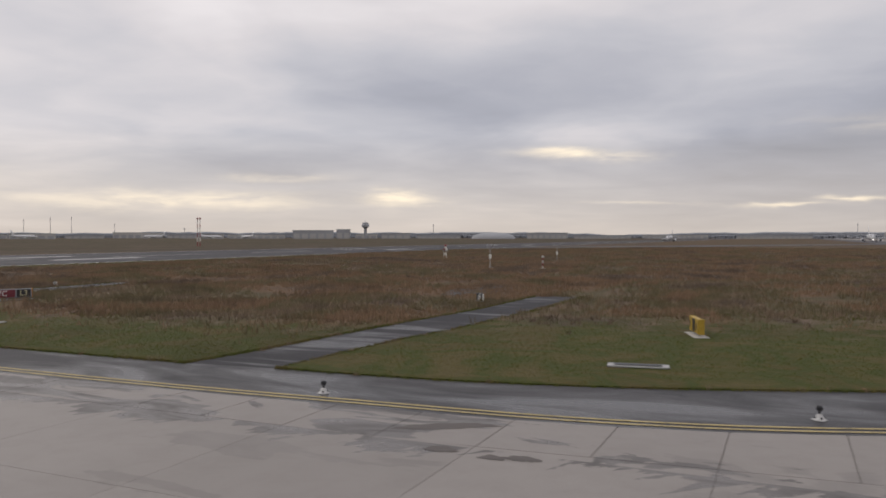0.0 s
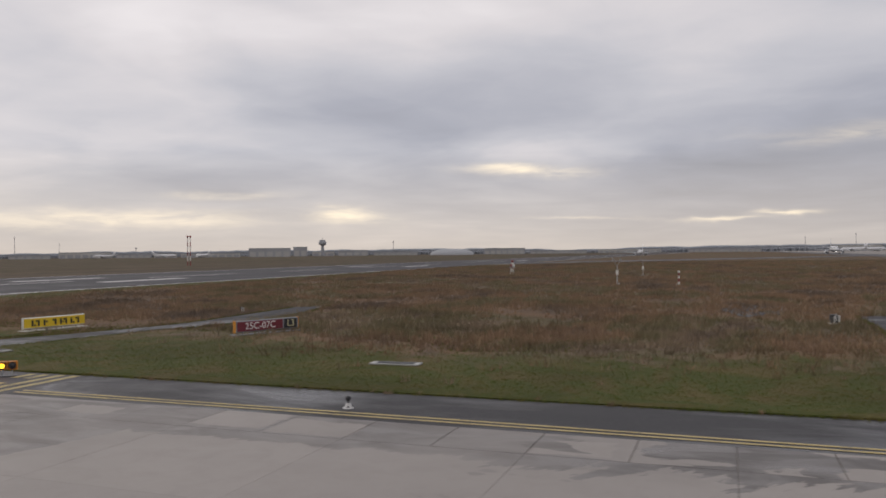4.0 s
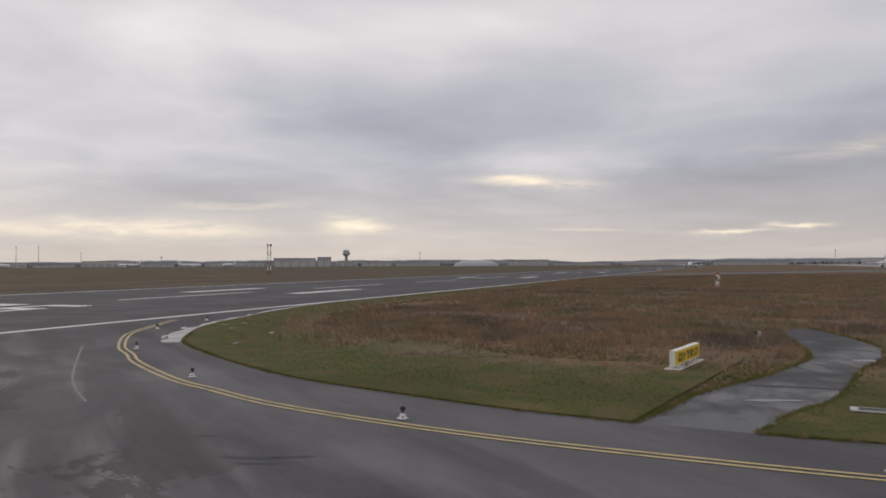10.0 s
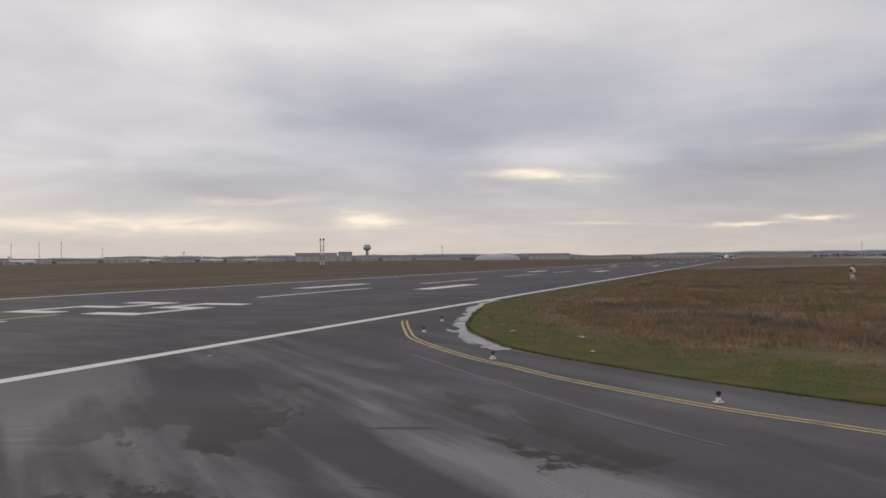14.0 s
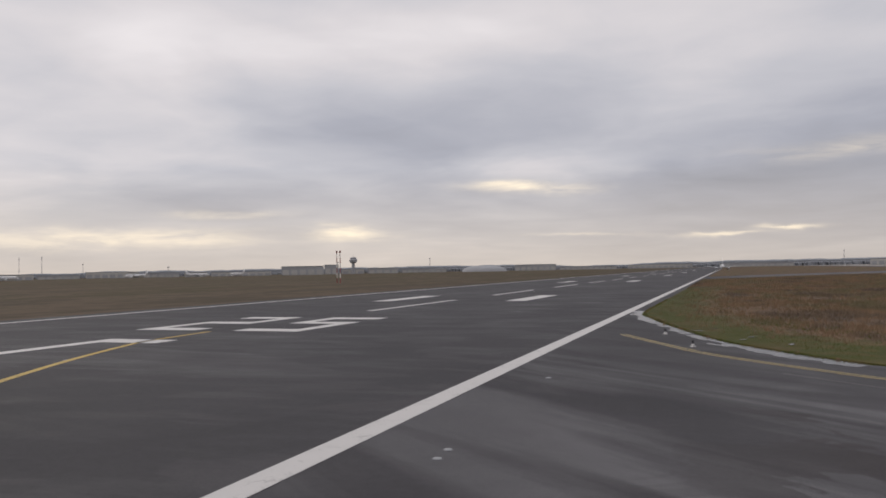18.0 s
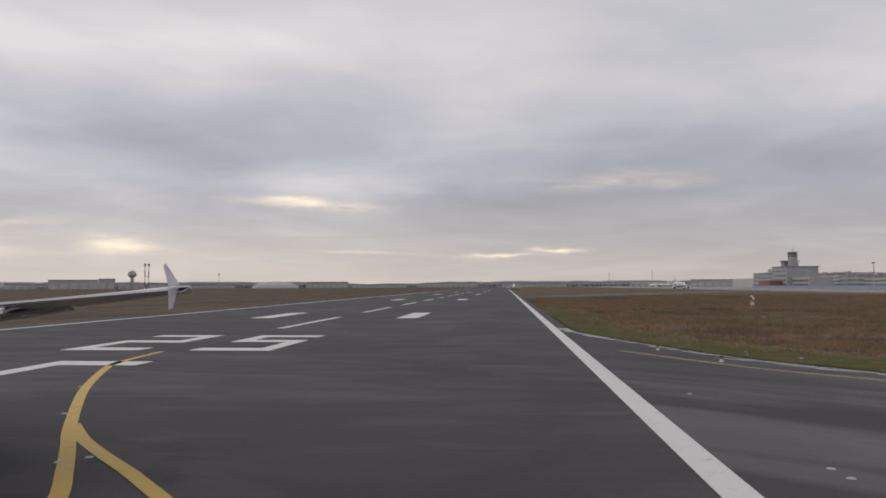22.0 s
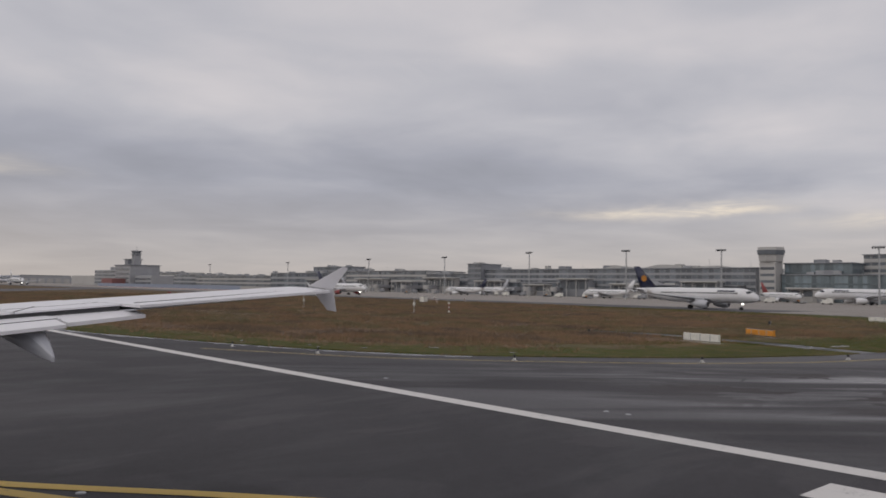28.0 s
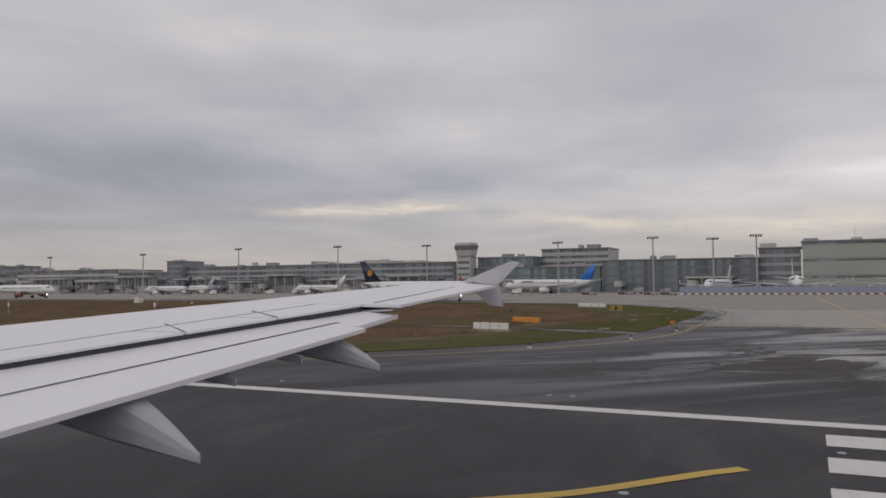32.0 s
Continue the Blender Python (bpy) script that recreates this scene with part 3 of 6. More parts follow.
# mown strips of green lawn along the pavement
def strip(edge, name, label):
    inner = []
    for (x, y), (u, w) in zip(edge, offset_line(edge, 1.0)):
        k = verge_width(x)
        inner.append((x + (u - x) * k, y + (w - y) * k))
    rnd = random.Random(len(edge) + int(edge[0][0]))
    inner = [(x + 2.5 * noise.noise((x * .15, y * .15, 3)) + rnd.uniform(-0.5, 0.5), y + 5 * noise.noise((x * .13, y * .13, 0)) + rnd.uniform(-0.5, 0.5)) for x, y in inner]
    def bound(side, y, low):
        for (xa, ya), (xb, yb) in zip(side, side[1:]):
            if ya <= y <= yb:
                return xa + (xb - xa) * (y - ya) / (yb - ya)
        return low
    bm = bmesh.new()
    dryness = bm.verts.layers.float.new("dryness")
    rows = []
    for k in range(7):
        row = []
        for (x, y), (u, w) in zip(edge, inner):
            px, py = x + (u - x) * k / 6, y + (w - y) * k / 6
            if name == "lawn_1" and px > 35:
                px = min(px, bound(path2_left, py, 49.0) - .03)
            if name == "lawn_2":
                px = min(max(px, bound(path2_right, py, 46.9) + .03), bound(path1_left, py, 90.0) - .03)
            if name == "lawn_3" and px < 100:
                px = max(px, bound(path1_right, py, 93.8) + .03)
            row.append(bm.verts.new((px, py, Z_LAWN + (.03 if k == 0 else .012))))
            row[-1][dryness] = k / 6
        rows.append(row)
    low = [bm.verts.new((x, y, -0.03)) for x, y in edge]
    for i in range(len(low) - 1):
        bm.faces.new((low[i], low[i + 1], rows[0][i + 1], rows[0][i]))
        for a, b in zip(rows, rows[1:]):
            bm.faces.new((a[i], a[i + 1], b[i + 1], b[i]))
    bmesh.ops.recalc_face_normals(bm, faces=bm.faces)
    return tagged(part(name, bm, M_LAWN), label, "lawn", kind="structure")


strip(curve_through(lawn_tip + [(1.7, 80.0), (1.7, 140.0)], 1.5)[::-1], "lawn_1", "green mown grass verge round the taxiway curve")
strip(curve_through([(46.9, -6.1), (52.0, -6.35), (61.3, -6.3), (75.0, -6.4), (90.0, -6.2)], 1.0), "lawn_2", "green mown grass verge beside the taxiway")
strip(curve_through([(93.8, -5.8), (99.0, -5.6), (106.0, -4.2), (116.0, -0.4), (128.0, 5.0), (140.0, 12.5), (151.0, 25.0), (158.0, 42.0)], 1.5), "lawn_3", "green mown grass verge beside the taxiway")

# ---- painted markings ----
def line(name, points, width, mat, label, z=Z_MARK):
    return tagged(part(name, ribbon(points, width, z), mat), label, "marking", kind="structure")


line("side_stripe", [(0, -70 + 10 * i) for i in range(320)], 0.9, M_WHITE_LINE, "white side stripe along the runway edge")
line("side_stripe", [(-58.6, -70 + 10 * i) for i in range(320)], 0.9, M_WHITE_LINE, "white side stripe along the runway edge")
for y0 in range(51, 1800, 50):
    line("centre_line", [(-29.2, y0), (-29.2, y0 + 30)], 0.9, M_WHITE_LINE, "white runway centre line stripe")
for y0 in (77, 212, 362, 512, 662):
    for x0 in (-18.8, -39.8):
        line("touchdown_stripe", [(x0, y0), (x0, y0 + 22)], 3.0, M_WHITE_LINE, "white touchdown zone bar on the runway")
for i in range(8):
    for side in (0, 1):
        x0 = -2.75 - 3.35 * i if not side else -55.85 + 3.35 * i
        line("threshold_stripe", [(x0, -21.25), (x0, -51.25)], 1.78, M_WHITE_LINE, "broad white threshold stripe on the runway")
E_STROKES = {"2": [((0, 1), (1, 1)), ((1, 1), (1, .52)), ((1, .52), (0, .52)), ((0, .52), (0, 0)), ((0, 0), (1, 0))], "5": [((1, 1), (0, 1)), ((0, 1), (0, .58)), ((0, .58), (1, .58)), ((1, .58), (1, 0)), ((1, 0), (0, 0))], "C": [((1, 1), (0, 1)), ((0, 1), (0, 0)), ((0, 0), (1, 0))]}


def painted_figure(ch, x0, y0, w, h):
    bm = bmesh.new()
    for (ax, ay), (bx, by) in E_STROKES[ch]:
        sx, sy = (1.3, 2.4) if ay != by else (1.3, 2.4)
        ax, bx, ay, by = x0 + ax * (w - sx) + sx / 2, x0 + bx * (w - sx) + sx / 2, y0 + ay * (h - sy) + sy / 2, y0 + by * (h - sy) + sy / 2
        z = Z_MARK + 0.004 * len(bm.faces)
        lo, hi = (min(ax, bx) - sx / 2, min(ay, by) - sy / 2), (max(ax, bx) + sx / 2, max(ay, by) + sy / 2)
        vs = [bm.verts.new(p) for p in ((lo[0], lo[1], z), (hi[0], lo[1], z), (hi[0], hi[1], z), (lo[0], hi[1], z))]
        bm.faces.new(vs)
    return bm


for ch, x0, y0 in (("2", -36.9, 22.3), ("5", -27.4, 22.3), ("C", -32.2, -2.4)):
    ob = tagged(part("runway_figure", painted_figure(ch, x0, y0, 5.9, 17.0), M_WHITE_LINE), "large white figure %s painted on the runway" % ch, "marking", kind="structure")

# yellow taxiway lines
edge_a = curve_through([(61.4, -9.75), (75.0, -9.75), (90.0, -9.8), (99.0, -9.4), (106.0, -8.8), (112.0, -7.1), (122.0, -2.7), (136.0, 4.6)], 1.0)
edge_b = curve_through([(57.6, -9.8), (50.0, -9.85), (44.2, -9.4), (39.8, -8.8), (35.2, -7.7), (31.6, -6.5), (28.4, -4.9), (25.3, -3.3), (20.0, 0.5), (17.4, 2.9), (14.2, 5.7), (9.0, 11.8), (6.1, 17.0), (4.2, 20.8), (2.9, 23.6)], 0.6)
for e in (edge_a, edge_b):
    for d in (-0.17, 0.17):
        line("taxiway_edge_line", offset_line(e, d), 0.15, M_PALE_YELLOW, "thin double yellow line along the taxiway edge")
lead = curve_through([(-29.0, 21.6), (-28.2, 14.1), (-27.2, 10.6), (-23.6, 2.0), (-19.3, -6.5), (-17.5, -9.7), (-15.9, -12.6), (-14.5, -15.3), (-13.0, -19.3)], 0.7)
line("lead_on_line", lead, 0.42, M_YELLOW_LINE, "broad yellow lead-on line curving onto the runway")
branch = curve_through([(-19.3, -6.3), (-17.55, -8.8), (-15.65, -11.05), (-14.3, -12.55), (-12.6, -14.6), (-11.3, -16.15), (-9.6, -17.55), (-8.2, -18.65), (-7.4, -19.4)], 0.7)
line("lead_on_line", branch, 0.42, M_YELLOW_LINE, "broad yellow lead-on line curving onto the runway", Z_MARK + 0.004)
for x0 in (60.05, 60.75):
    line("holding_line", [(x0, -6.6), (x0, -60)], 0.33, M_WORN_YELLOW, "solid yellow runway holding line")
for x0 in (58.7, 59.35):
    for i in range(16):
        y0 = -6.7 - 1.9 * i
        line("holding_dash", [(x0, y0), (x0, y0 - 0.95)], 0.33, M_WORN_YELLOW, "yellow dash of the runway holding line")
line("apron_line", [(320, -20.3), (55, -28.2)], 0.4, M_PALE_YELLOW, "yellow guide line on the apron")

# standing water, damp patches and old traces
M_PUDDLE = plain("rain_water", (0.050, 0.048, 0.052), 0.20, 0.0, 0.1, 0.5, 0.5)
M_DAMP = plain("damp_concrete", (0.115, 0.098, 0.087), 0.52, 0.0, 0.2, 0.7, 0.25)
M_DAMP_ASPHALT = plain("damp_asphalt", (0.024, 0.023, 0.025), 0.55, 0.0, 0.15, 0.7, 0.25)
M_TRACE = material("worn_line_trace", paint_marking((0.135, 0.131, 0.128), 0.48))
for i, (x, y, rx, ry, turn) in enumerate(((8.9, 17.4, 1.2, 0.16, 122), (12.6, 10.9, 0.9, 0.12, 132), (52.0, 12.2, 0.9, 0.30, 10), (47.4, -0.6, 0.9, 0.22, 20))):
    tagged(part("puddle", blot(x, y, rx, ry, turn, i, Z_PAVE + 0.005 + 0.004 * (i % 2)), M_PUDDLE), "shallow rain puddle reflecting the grey sky", "puddle", kind="structure")


def wet_rim(edge, lo, hi, z, seed):
    """Water along the pavement's edge between two rows, of uneven width and broken here and there."""
    inner, outer = [], []
    for p, a in zip(edge, offset_line(edge, 1.0)):
        if lo < p[1] < hi:
            k = max(0.0, .95 + 1.1 * noise.noise((p[0] * .35, p[1] * .35, seed)) + .35 * noise.noise((p[0] * 1.7, p[1] * 1.7, seed)))
            inner.append(p)
            outer.append((p[0] + (a[0] - p[0]) * k, p[1] + (a[1] - p[1]) * k))
    bm = bmesh.new()
    rows = [(bm.verts.new((p[0], p[1], z)), bm.verts.new((q[0], q[1], z))) for p, q in zip(inner, outer)]
    for (a, b), (c, d) in zip(rows, rows[1:]):
        f = bm.faces.new((a, c, d, b))
        f.normal_update()
        if f.normal.z < 0:
            f.normal_flip()
    return bm


rim_line = curve_through(lawn_tip[::4], 0.25)
tagged(part("puddle", wet_rim(rim_line, 9.0, 24.0, Z_PAVE + 0.006, 2), M_PUDDLE), "thin rain water standing along the lawn edge", "puddle", kind="structure")
tagged(part("puddle", wet_rim(rim_line, 24.5, 52.0, Z_PAVE + 0.006, 5), M_PUDDLE), "thin rain water standing along the lawn edge", "puddle", kind="structure")
for i, (x, y, rx, ry) in enumerate(((7.5, 26.6, .8, .28), (8.6, 28.5, .5, .2), (10.4, 20.1, .45, .18), (10.9, 22.0, .5, .22), (12.9, 17.6, .55, .25), (19.5, 8.9, .5, .2), (17.6, 15.4, .9, .3))):
    tagged(part("puddle", blot(x, y, rx * .6, ry * .6, 20 * i, 20 + i, 0.07), M_PUDDLE), "small puddle in the wet lawn reflecting the sky", "puddle", kind="structure")
for i, (x, y, rx, ry, turn) in enumerate(((102.4, -10.9, 1.2, 0.28, 30), (104.35, -12.95, 0.30, 0.17, 10), (104.95, -12.8, 0.36, 0.20, 0), (103.1, -12.8, 0.36, 0.22, 0))):
    tagged(part("damp_patch", blot(x, y, rx, ry, turn, 40 + i, 0.006 + 0.004 * (i % 2)), M_DAMP), "dark damp patch drying on the concrete", "damp patch", kind="structure")
for i, (x, y, rx, ry, turn) in enumerate(((35.6, -12.9, 0.7, 0.14, 15), (36.5, -12.5, 0.5, 0.12, 25), (36.1, -13.3, 0.5, 0.10, 20), (33.2, -11.3, 0.3, 0.1, 10), (17.8, -9.2, 1.0, 0.10, 20))):
    tagged(part("damp_patch", blot(x, y, rx, ry, turn, 70 + i, 0.005), M_DAMP_ASPHALT), "dark wet patch on the asphalt taxiway", "damp patch", kind="structure")
line("old_line_trace", curve_through([(11.7, 5.4), (15.4, 1.5), (20.8, -4.0), (23.8, -6.7), (26.0, -8.4)], 1.0), 0.10, M_TRACE, "worn trace of an old taxiway line", Z_MARK)
line("slot_drain", [(46.7, 2.7), (50.3, 2.7)], 0.22, M_DAMP_ASPHALT, "dark slot drain across the service path", Z_MARK)

# ---- materials of things ----
M_AIRCRAFT = plain("white_aircraft_paint", (0.74, 0.74, 0.75), 0.32, 0.0, 0.04, 0.6)
M_GREY_PAINT = plain("light_grey_aircraft_paint", (0.50, 0.51, 0.54), 0.38, 0.0, 0.06, 0.8)
M_DARK_METAL = plain("dark_metal", (0.06, 0.06, 0.065), 0.45, 0.5)
M_RUBBER = plain("black_rubber", (0.02, 0.02, 0.021), 0.8)
M_NAVY = plain("navy_tail_paint", (0.018, 0.022, 0.055), 0.35)
M_BLUE = plain("bright_blue_tail_paint", (0.03, 0.20, 0.62), 0.35)
M_RED = plain("red_paint", (0.27, 0.06, 0.06), 0.5)
M_YELLOW_DISC = plain("yellow_paint", (0.48, 0.20, 0.025), 0.4)
M_WINDOWS = plain("dark_cabin_window", (0.03, 0.033, 0.04), 0.2)
M_BELLY = plain("grey_belly_paint", (0.42, 0.43, 0.46), 0.4)
M_STEEL = plain("galvanised_steel", (0.40, 0.41, 0.42), 0.5, 0.6)
M_SIGN_YELLOW = plain("yellow_sign_face", (0.74, 0.52, 0.03), 0.4, 0.0, 0.06)
M_DULL_YELLOW = plain("weathered_yellow_sign", (0.44, 0.29, 0.03), 0.5)
M_SIGN_RED = plain("dark_red_sign_face", (0.16, 0.022, 0.035), 0.4)
M_SIGN_BLACK = plain("black_sign_face", (0.022, 0.022, 0.026), 0.4)
M_SIGN_ORANGE = plain("orange_sign_housing", (0.68, 0.28, 0.03), 0.5)
M_SIGN_WHITE = plain("white_sign_housing", (0.72, 0.71, 0.66), 0.5)
M_LETTER_WHITE = plain("white_lettering", (0.8, 0.8, 0.78), 0.5, 0, 0.02)
M_LETTER_YELLOW = plain("yellow_lettering", (0.62, 0.57, 0.34), 0.5, 0, 0.02)
M_SLAB = plain("pale_concrete_slab", (0.50, 0.48, 0.44), 0.8)
M_ORANGE_BOX = plain("orange_painted_housing", (0.62, 0.22, 0.02), 0.45)
M_WHITE_PLASTIC = plain("white_painted_cone", (0.60, 0.59, 0.57), 0.45)


def glowing(name, color, strength):
    mat = bpy.data.materials.new(name)
    mat.use_nodes = True
    n = Nodes(mat.node_tree)
    e = n.add("ShaderNodeEmission", inputs={0: (*color, 1), 1: strength})
    n.add("ShaderNodeOutputMaterial", inputs={0: e.outputs[0]})
    return mat


M_AMBER = glowing("amber_lamp_light", (1.0, 0.50, 0.03), 2.6)
M_LANDING = glowing("landing_light", (1.0, 0.97, 0.9), 6.0)


def glass_wall(name, tint, rough=0.12):
    def paint(n):
        v = local_of(n)
        own = n.add("ShaderNodeNewGeometry").outputs["Random Per Island"]
        a = n.noise(v, 0.3, 3.0)
        base = n.mix(own, tuple(c * 0.6 for c in tint), tuple(c * 1.35 for c in tint))
        return {"Base Color": n.mix(n.math("MULTIPLY", a, 0.4), base, (0.02, 0.025, 0.03)), "Roughness": rough, "Specular IOR Level": 0.5}
    return material(name, paint)


# Glass and grey cladding are lightened, with apron haze put into the colour.
M_GLASS_TEAL = glass_wall("teal_curtain_glass", (0.215, 0.265, 0.29))
M_GLASS_DARK = glass_wall("dark_window_glass", (0.19, 0.21, 0.235))
M_CLAD_GREY = plain("grey_cladding", (0.335, 0.342, 0.36), 0.6, 0, 0.15, 0.1)
M_CLAD_DARK = plain("dark_grey_cladding", (0.25, 0.26, 0.28), 0.6, 0, 0.15, 0.1)
M_CLAD_PALE = plain("pale_concrete_cladding", (0.45, 0.442, 0.43), 0.7, 0, 0.1, 0.1)
M_CLAD_GREEN = plain("pale_green_cladding", (0.325, 0.345, 0.318), 0.6, 0, 0.08, 0.06)
M_CLAD_RED = plain("dull_red_cladding", (0.23, 0.10, 0.095), 0.7, 0, 0.1, 0.1)
M_FENCE_BLUE = plain("blue_grey_blast_fence", (0.26, 0.30, 0.39), 0.6, 0.0, 0.15, 0.4)
# Far tones are paled and blued: distance haze is put into the colour.
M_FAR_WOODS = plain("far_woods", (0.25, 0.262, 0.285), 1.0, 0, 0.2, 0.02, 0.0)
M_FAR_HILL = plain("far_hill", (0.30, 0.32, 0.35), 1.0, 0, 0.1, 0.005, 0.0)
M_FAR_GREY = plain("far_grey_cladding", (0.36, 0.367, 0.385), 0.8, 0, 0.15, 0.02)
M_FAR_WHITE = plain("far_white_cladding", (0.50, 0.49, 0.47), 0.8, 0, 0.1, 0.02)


# ---- airliners ----
def loft(sections, sides=20):
    """A hull along x from (x, centre height, half width, half height) sections."""
    bm = bmesh.new()
    rows = []
    for x, zc, ry, rz in sections:
        rows.append([bm.verts.new((x, ry * math.cos(2 * math.pi * i / sides), zc + rz * math.sin(2 * math.pi * i / sides))) for i in range(sides)])
    for a, b in zip(rows, rows[1:]):
        for i in range(sides):
            bm.faces.new((a[i], a[(i + 1) % sides], b[(i + 1) % sides], b[i]))
    bm.faces.new(rows[0])
    bm.faces.new(rows[-1][::-1])
    bmesh.ops.recalc_face_normals(bm, faces=bm.faces)
    return bm


def blade(root, tip):
    """A wing or fin from a root and a tip section, each (lead point, trail point, thickness, way of thickness)."""
    bm = bmesh.new()
    rows = []
    for lead, trail, thick, way in (root, tip):
        lead, trail, way = Vector(lead), Vector(trail), Vector(way)
        row = []
        for f, h in ((0.0, 0.0), (0.08, 0.55), (0.35, 1.0), (0.75, 0.5), (1.0, 0.05), (0.75, -0.3), (0.35, -0.6), (0.08, -0.45)):
            row.append(bm.verts.new(lead.lerp(trail, f) + way * h * thick / 2))
        rows.append(row)
    k = len(rows[0])
    for i in range(k):
        bm.faces.new((rows[0][i], rows[0][(i + 1) % k], rows[1][(i + 1) % k], rows[1][i]))
    bm.faces.new(rows[0])
    bm.faces.new(rows[1][::-1])
    bmesh.ops.recalc_face_normals(bm, faces=bm.faces)
    return bm


def airliner(m, label, fin_mat, size=1.0, engines=2, engine_mat=None, lights=False, disc=None, title=None, fin_tip=None, length=1.0):
    """An airliner; the origin lies on the ground under the nose and it points along +x."""
    plane = thing("airliner", m, label, "airliner", "airliners on the airfield")
    L, r, zc = 37.6 * size * length, 1.98 * size, 3.75 * size
    s = size
    part("fuselage", loft([(-0.05, zc - .35 * r, .02, .02), (-.6 * s, zc - .30 * r, .45 * r, .42 * r), (-1.8 * s, zc - .16 * r, .74 * r, .72 * r), (-3.6 * s, zc - .03 * r, .95 * r, .95 * r), (-5.5 * s, zc, r, r), (-L * .5, zc, r, r), (-L * .68, zc + .02 * r, r, r), (-L * .80, zc + .20 * r, .80 * r, .80 * r), (-L * .90, zc + .45 * r, .48 * r, .50 * r), (-L * .985, zc + .68 * r, .14 * r, .18 * r), (-L, zc + .72 * r, .05, .06)]), M_AIRCRAFT, plane, "white rounded fuselage", True)
    part("belly_fairing", loft([(-L * .33, zc - .75 * r, .3 * r, .2 * r), (-L * .38, zc - .72 * r, .85 * r, .45 * r), (-L * .52, zc - .72 * r, .85 * r, .45 * r), (-L * .58, zc - .75 * r, .3 * r, .2 * r)], 14), M_BELLY, plane, "", True)
    bm = bmesh.new()
    for side in (1, -1):
        for i in range(int(L * .62 / (.53 * s))):
            x = -L * .14 - i * .53 * s
            y = side * (r * 1.003)
            box(bm, x - .13 * s, min(y, y - side * .06), zc + .22 * r, x + .13 * s, max(y, y - side * .06), zc + .40 * r)
    part("cabin_windows", bm, M_WINDOWS, plane, "row of small dark cabin windows")["kind"] = "stuff"
    for side in (1, -1):
        bm = bmesh.new()
        v = [bm.verts.new(p) for p in ((-1.55 * s, side * .22 * r, zc + .47 * r), (-2.3 * s, side * .30 * r, zc + .66 * r), (-3.1 * s, side * .80 * r, zc + .50 * r), (-2.4 * s, side * .80 * r, zc + .26 * r))]
        bm.faces.new(v if side > 0 else v[::-1])
        bmesh.ops.recalc_face_normals(bm, faces=bm.faces)
        bmesh.ops.solidify(bm, geom=bm.faces[:], thickness=-.06)
        part("cockpit_window", bm, M_WINDOWS, plane, "dark cockpit glass")
    half = 17.0 * s
    for side in (1, -1):
        part("wing", blade(((-L * .335, side * .8 * r, zc - .62 * r), (-L * .335 - 6.3 * s, side * .8 * r, zc - .70 * r), .95 * s, (0, 0, 1)), ((-L * .335 - 8.3 * s, side * half, zc + .10 * r), (-L * .335 - 9.8 * s, side * half, zc + .08 * r), .2 * s, (0, 0, 1))), M_GREY_PAINT, plane, "", True)
        part("wingtip", blade(((-L * .335 - 8.2 * s, side * half, zc + .1 * r), (-L * .335 - 9.9 * s, side * half, zc + .1 * r), .16 * s, (0, 1, 0)), ((-L * .335 - 9.3 * s, side * (half + .35 * s), zc + .1 * r + 1.5 * s), (-L * .335 - 10.1 * s, side * (half + .35 * s), zc + .1 * r + 1.5 * s), .08 * s, (0, 1, 0))), M_AIRCRAFT, plane, "", True)
        for k in range(engines // 2):
            ey = side * (5.75 + 5.2 * k) * s
            ex, ez = -L * .335 - (.3 + 2.4 * k) * s, zc - (1.18 - .25 * k) * r
            eng = part("engine", loft([(ex + 1.5 * s, ez, .78 * s, .78 * s), (ex + 1.25 * s, ez, .98 * s, .98 * s), (ex - .2 * s, ez, 1.08 * s, 1.08 * s), (ex - 2.0 * s, ez, .80 * s, .80 * s), (ex - 3.0 * s, ez, .42 * s, .42 * s)], 16), engine_mat or M_AIRCRAFT, plane, "", True)
            for v in eng.data.vertices:
                v.co.y += ey
            inlet = part("inlet", loft([(ex + 1.52 * s, ez, .72 * s, .72 * s), (ex + 1.3 * s, ez, .70 * s, .70 * s)], 16), M_DARK_METAL, eng, "dark engine inlet")
            for v in inlet.data.vertices:
                v.co.y += ey
            box_bm = box(bmesh.new(), ex - 2.2 * s, ey - .12 * s, ez + .6 * s, ex + .6 * s, ey + .12 * s, zc - .45 * r)
            part("pylon", box_bm, M_GREY_PAINT, eng)
        part("tailplane", blade(((-L * .885, side * .35 * r, zc + .55 * r), (-L * .885 - 3.6 * s, side * .2 * r, zc + .6 * r), .4 * s, (0, 0, 1)), ((-L * .885 - 3.4 * s, side * 6.2 * s, zc + .95 * r), (-L * .885 - 4.9 * s, side * 6.2 * s, zc + .95 * r), .15 * s, (0, 0, 1))), M_AIRCRAFT, plane, "", True)
    top = 11.8 * s
    part("fin", blade(((-L * .800, 0, zc + .80 * r), (-L * .955, 0, zc + .80 * r), .55 * s, (0, 1, 0)), ((-L * .965, 0, top), (-L * 1.015, 0, top), .2 * s, (0, 1, 0))), fin_mat, plane, "upright tail fin", True)
    if disc:
        for side in (1, -1):
            d = lathe([(.90 * s, -.03), (.90 * s, .03)], 24)
            for v in d.verts:
                v.co = Vector((v.co.x - L * .918, side * .24 * s + v.co.z, v.co.y + zc + .80 * r + 2.9 * s))
            part("emblem", d, disc, plane, "plain round emblem on the tail")
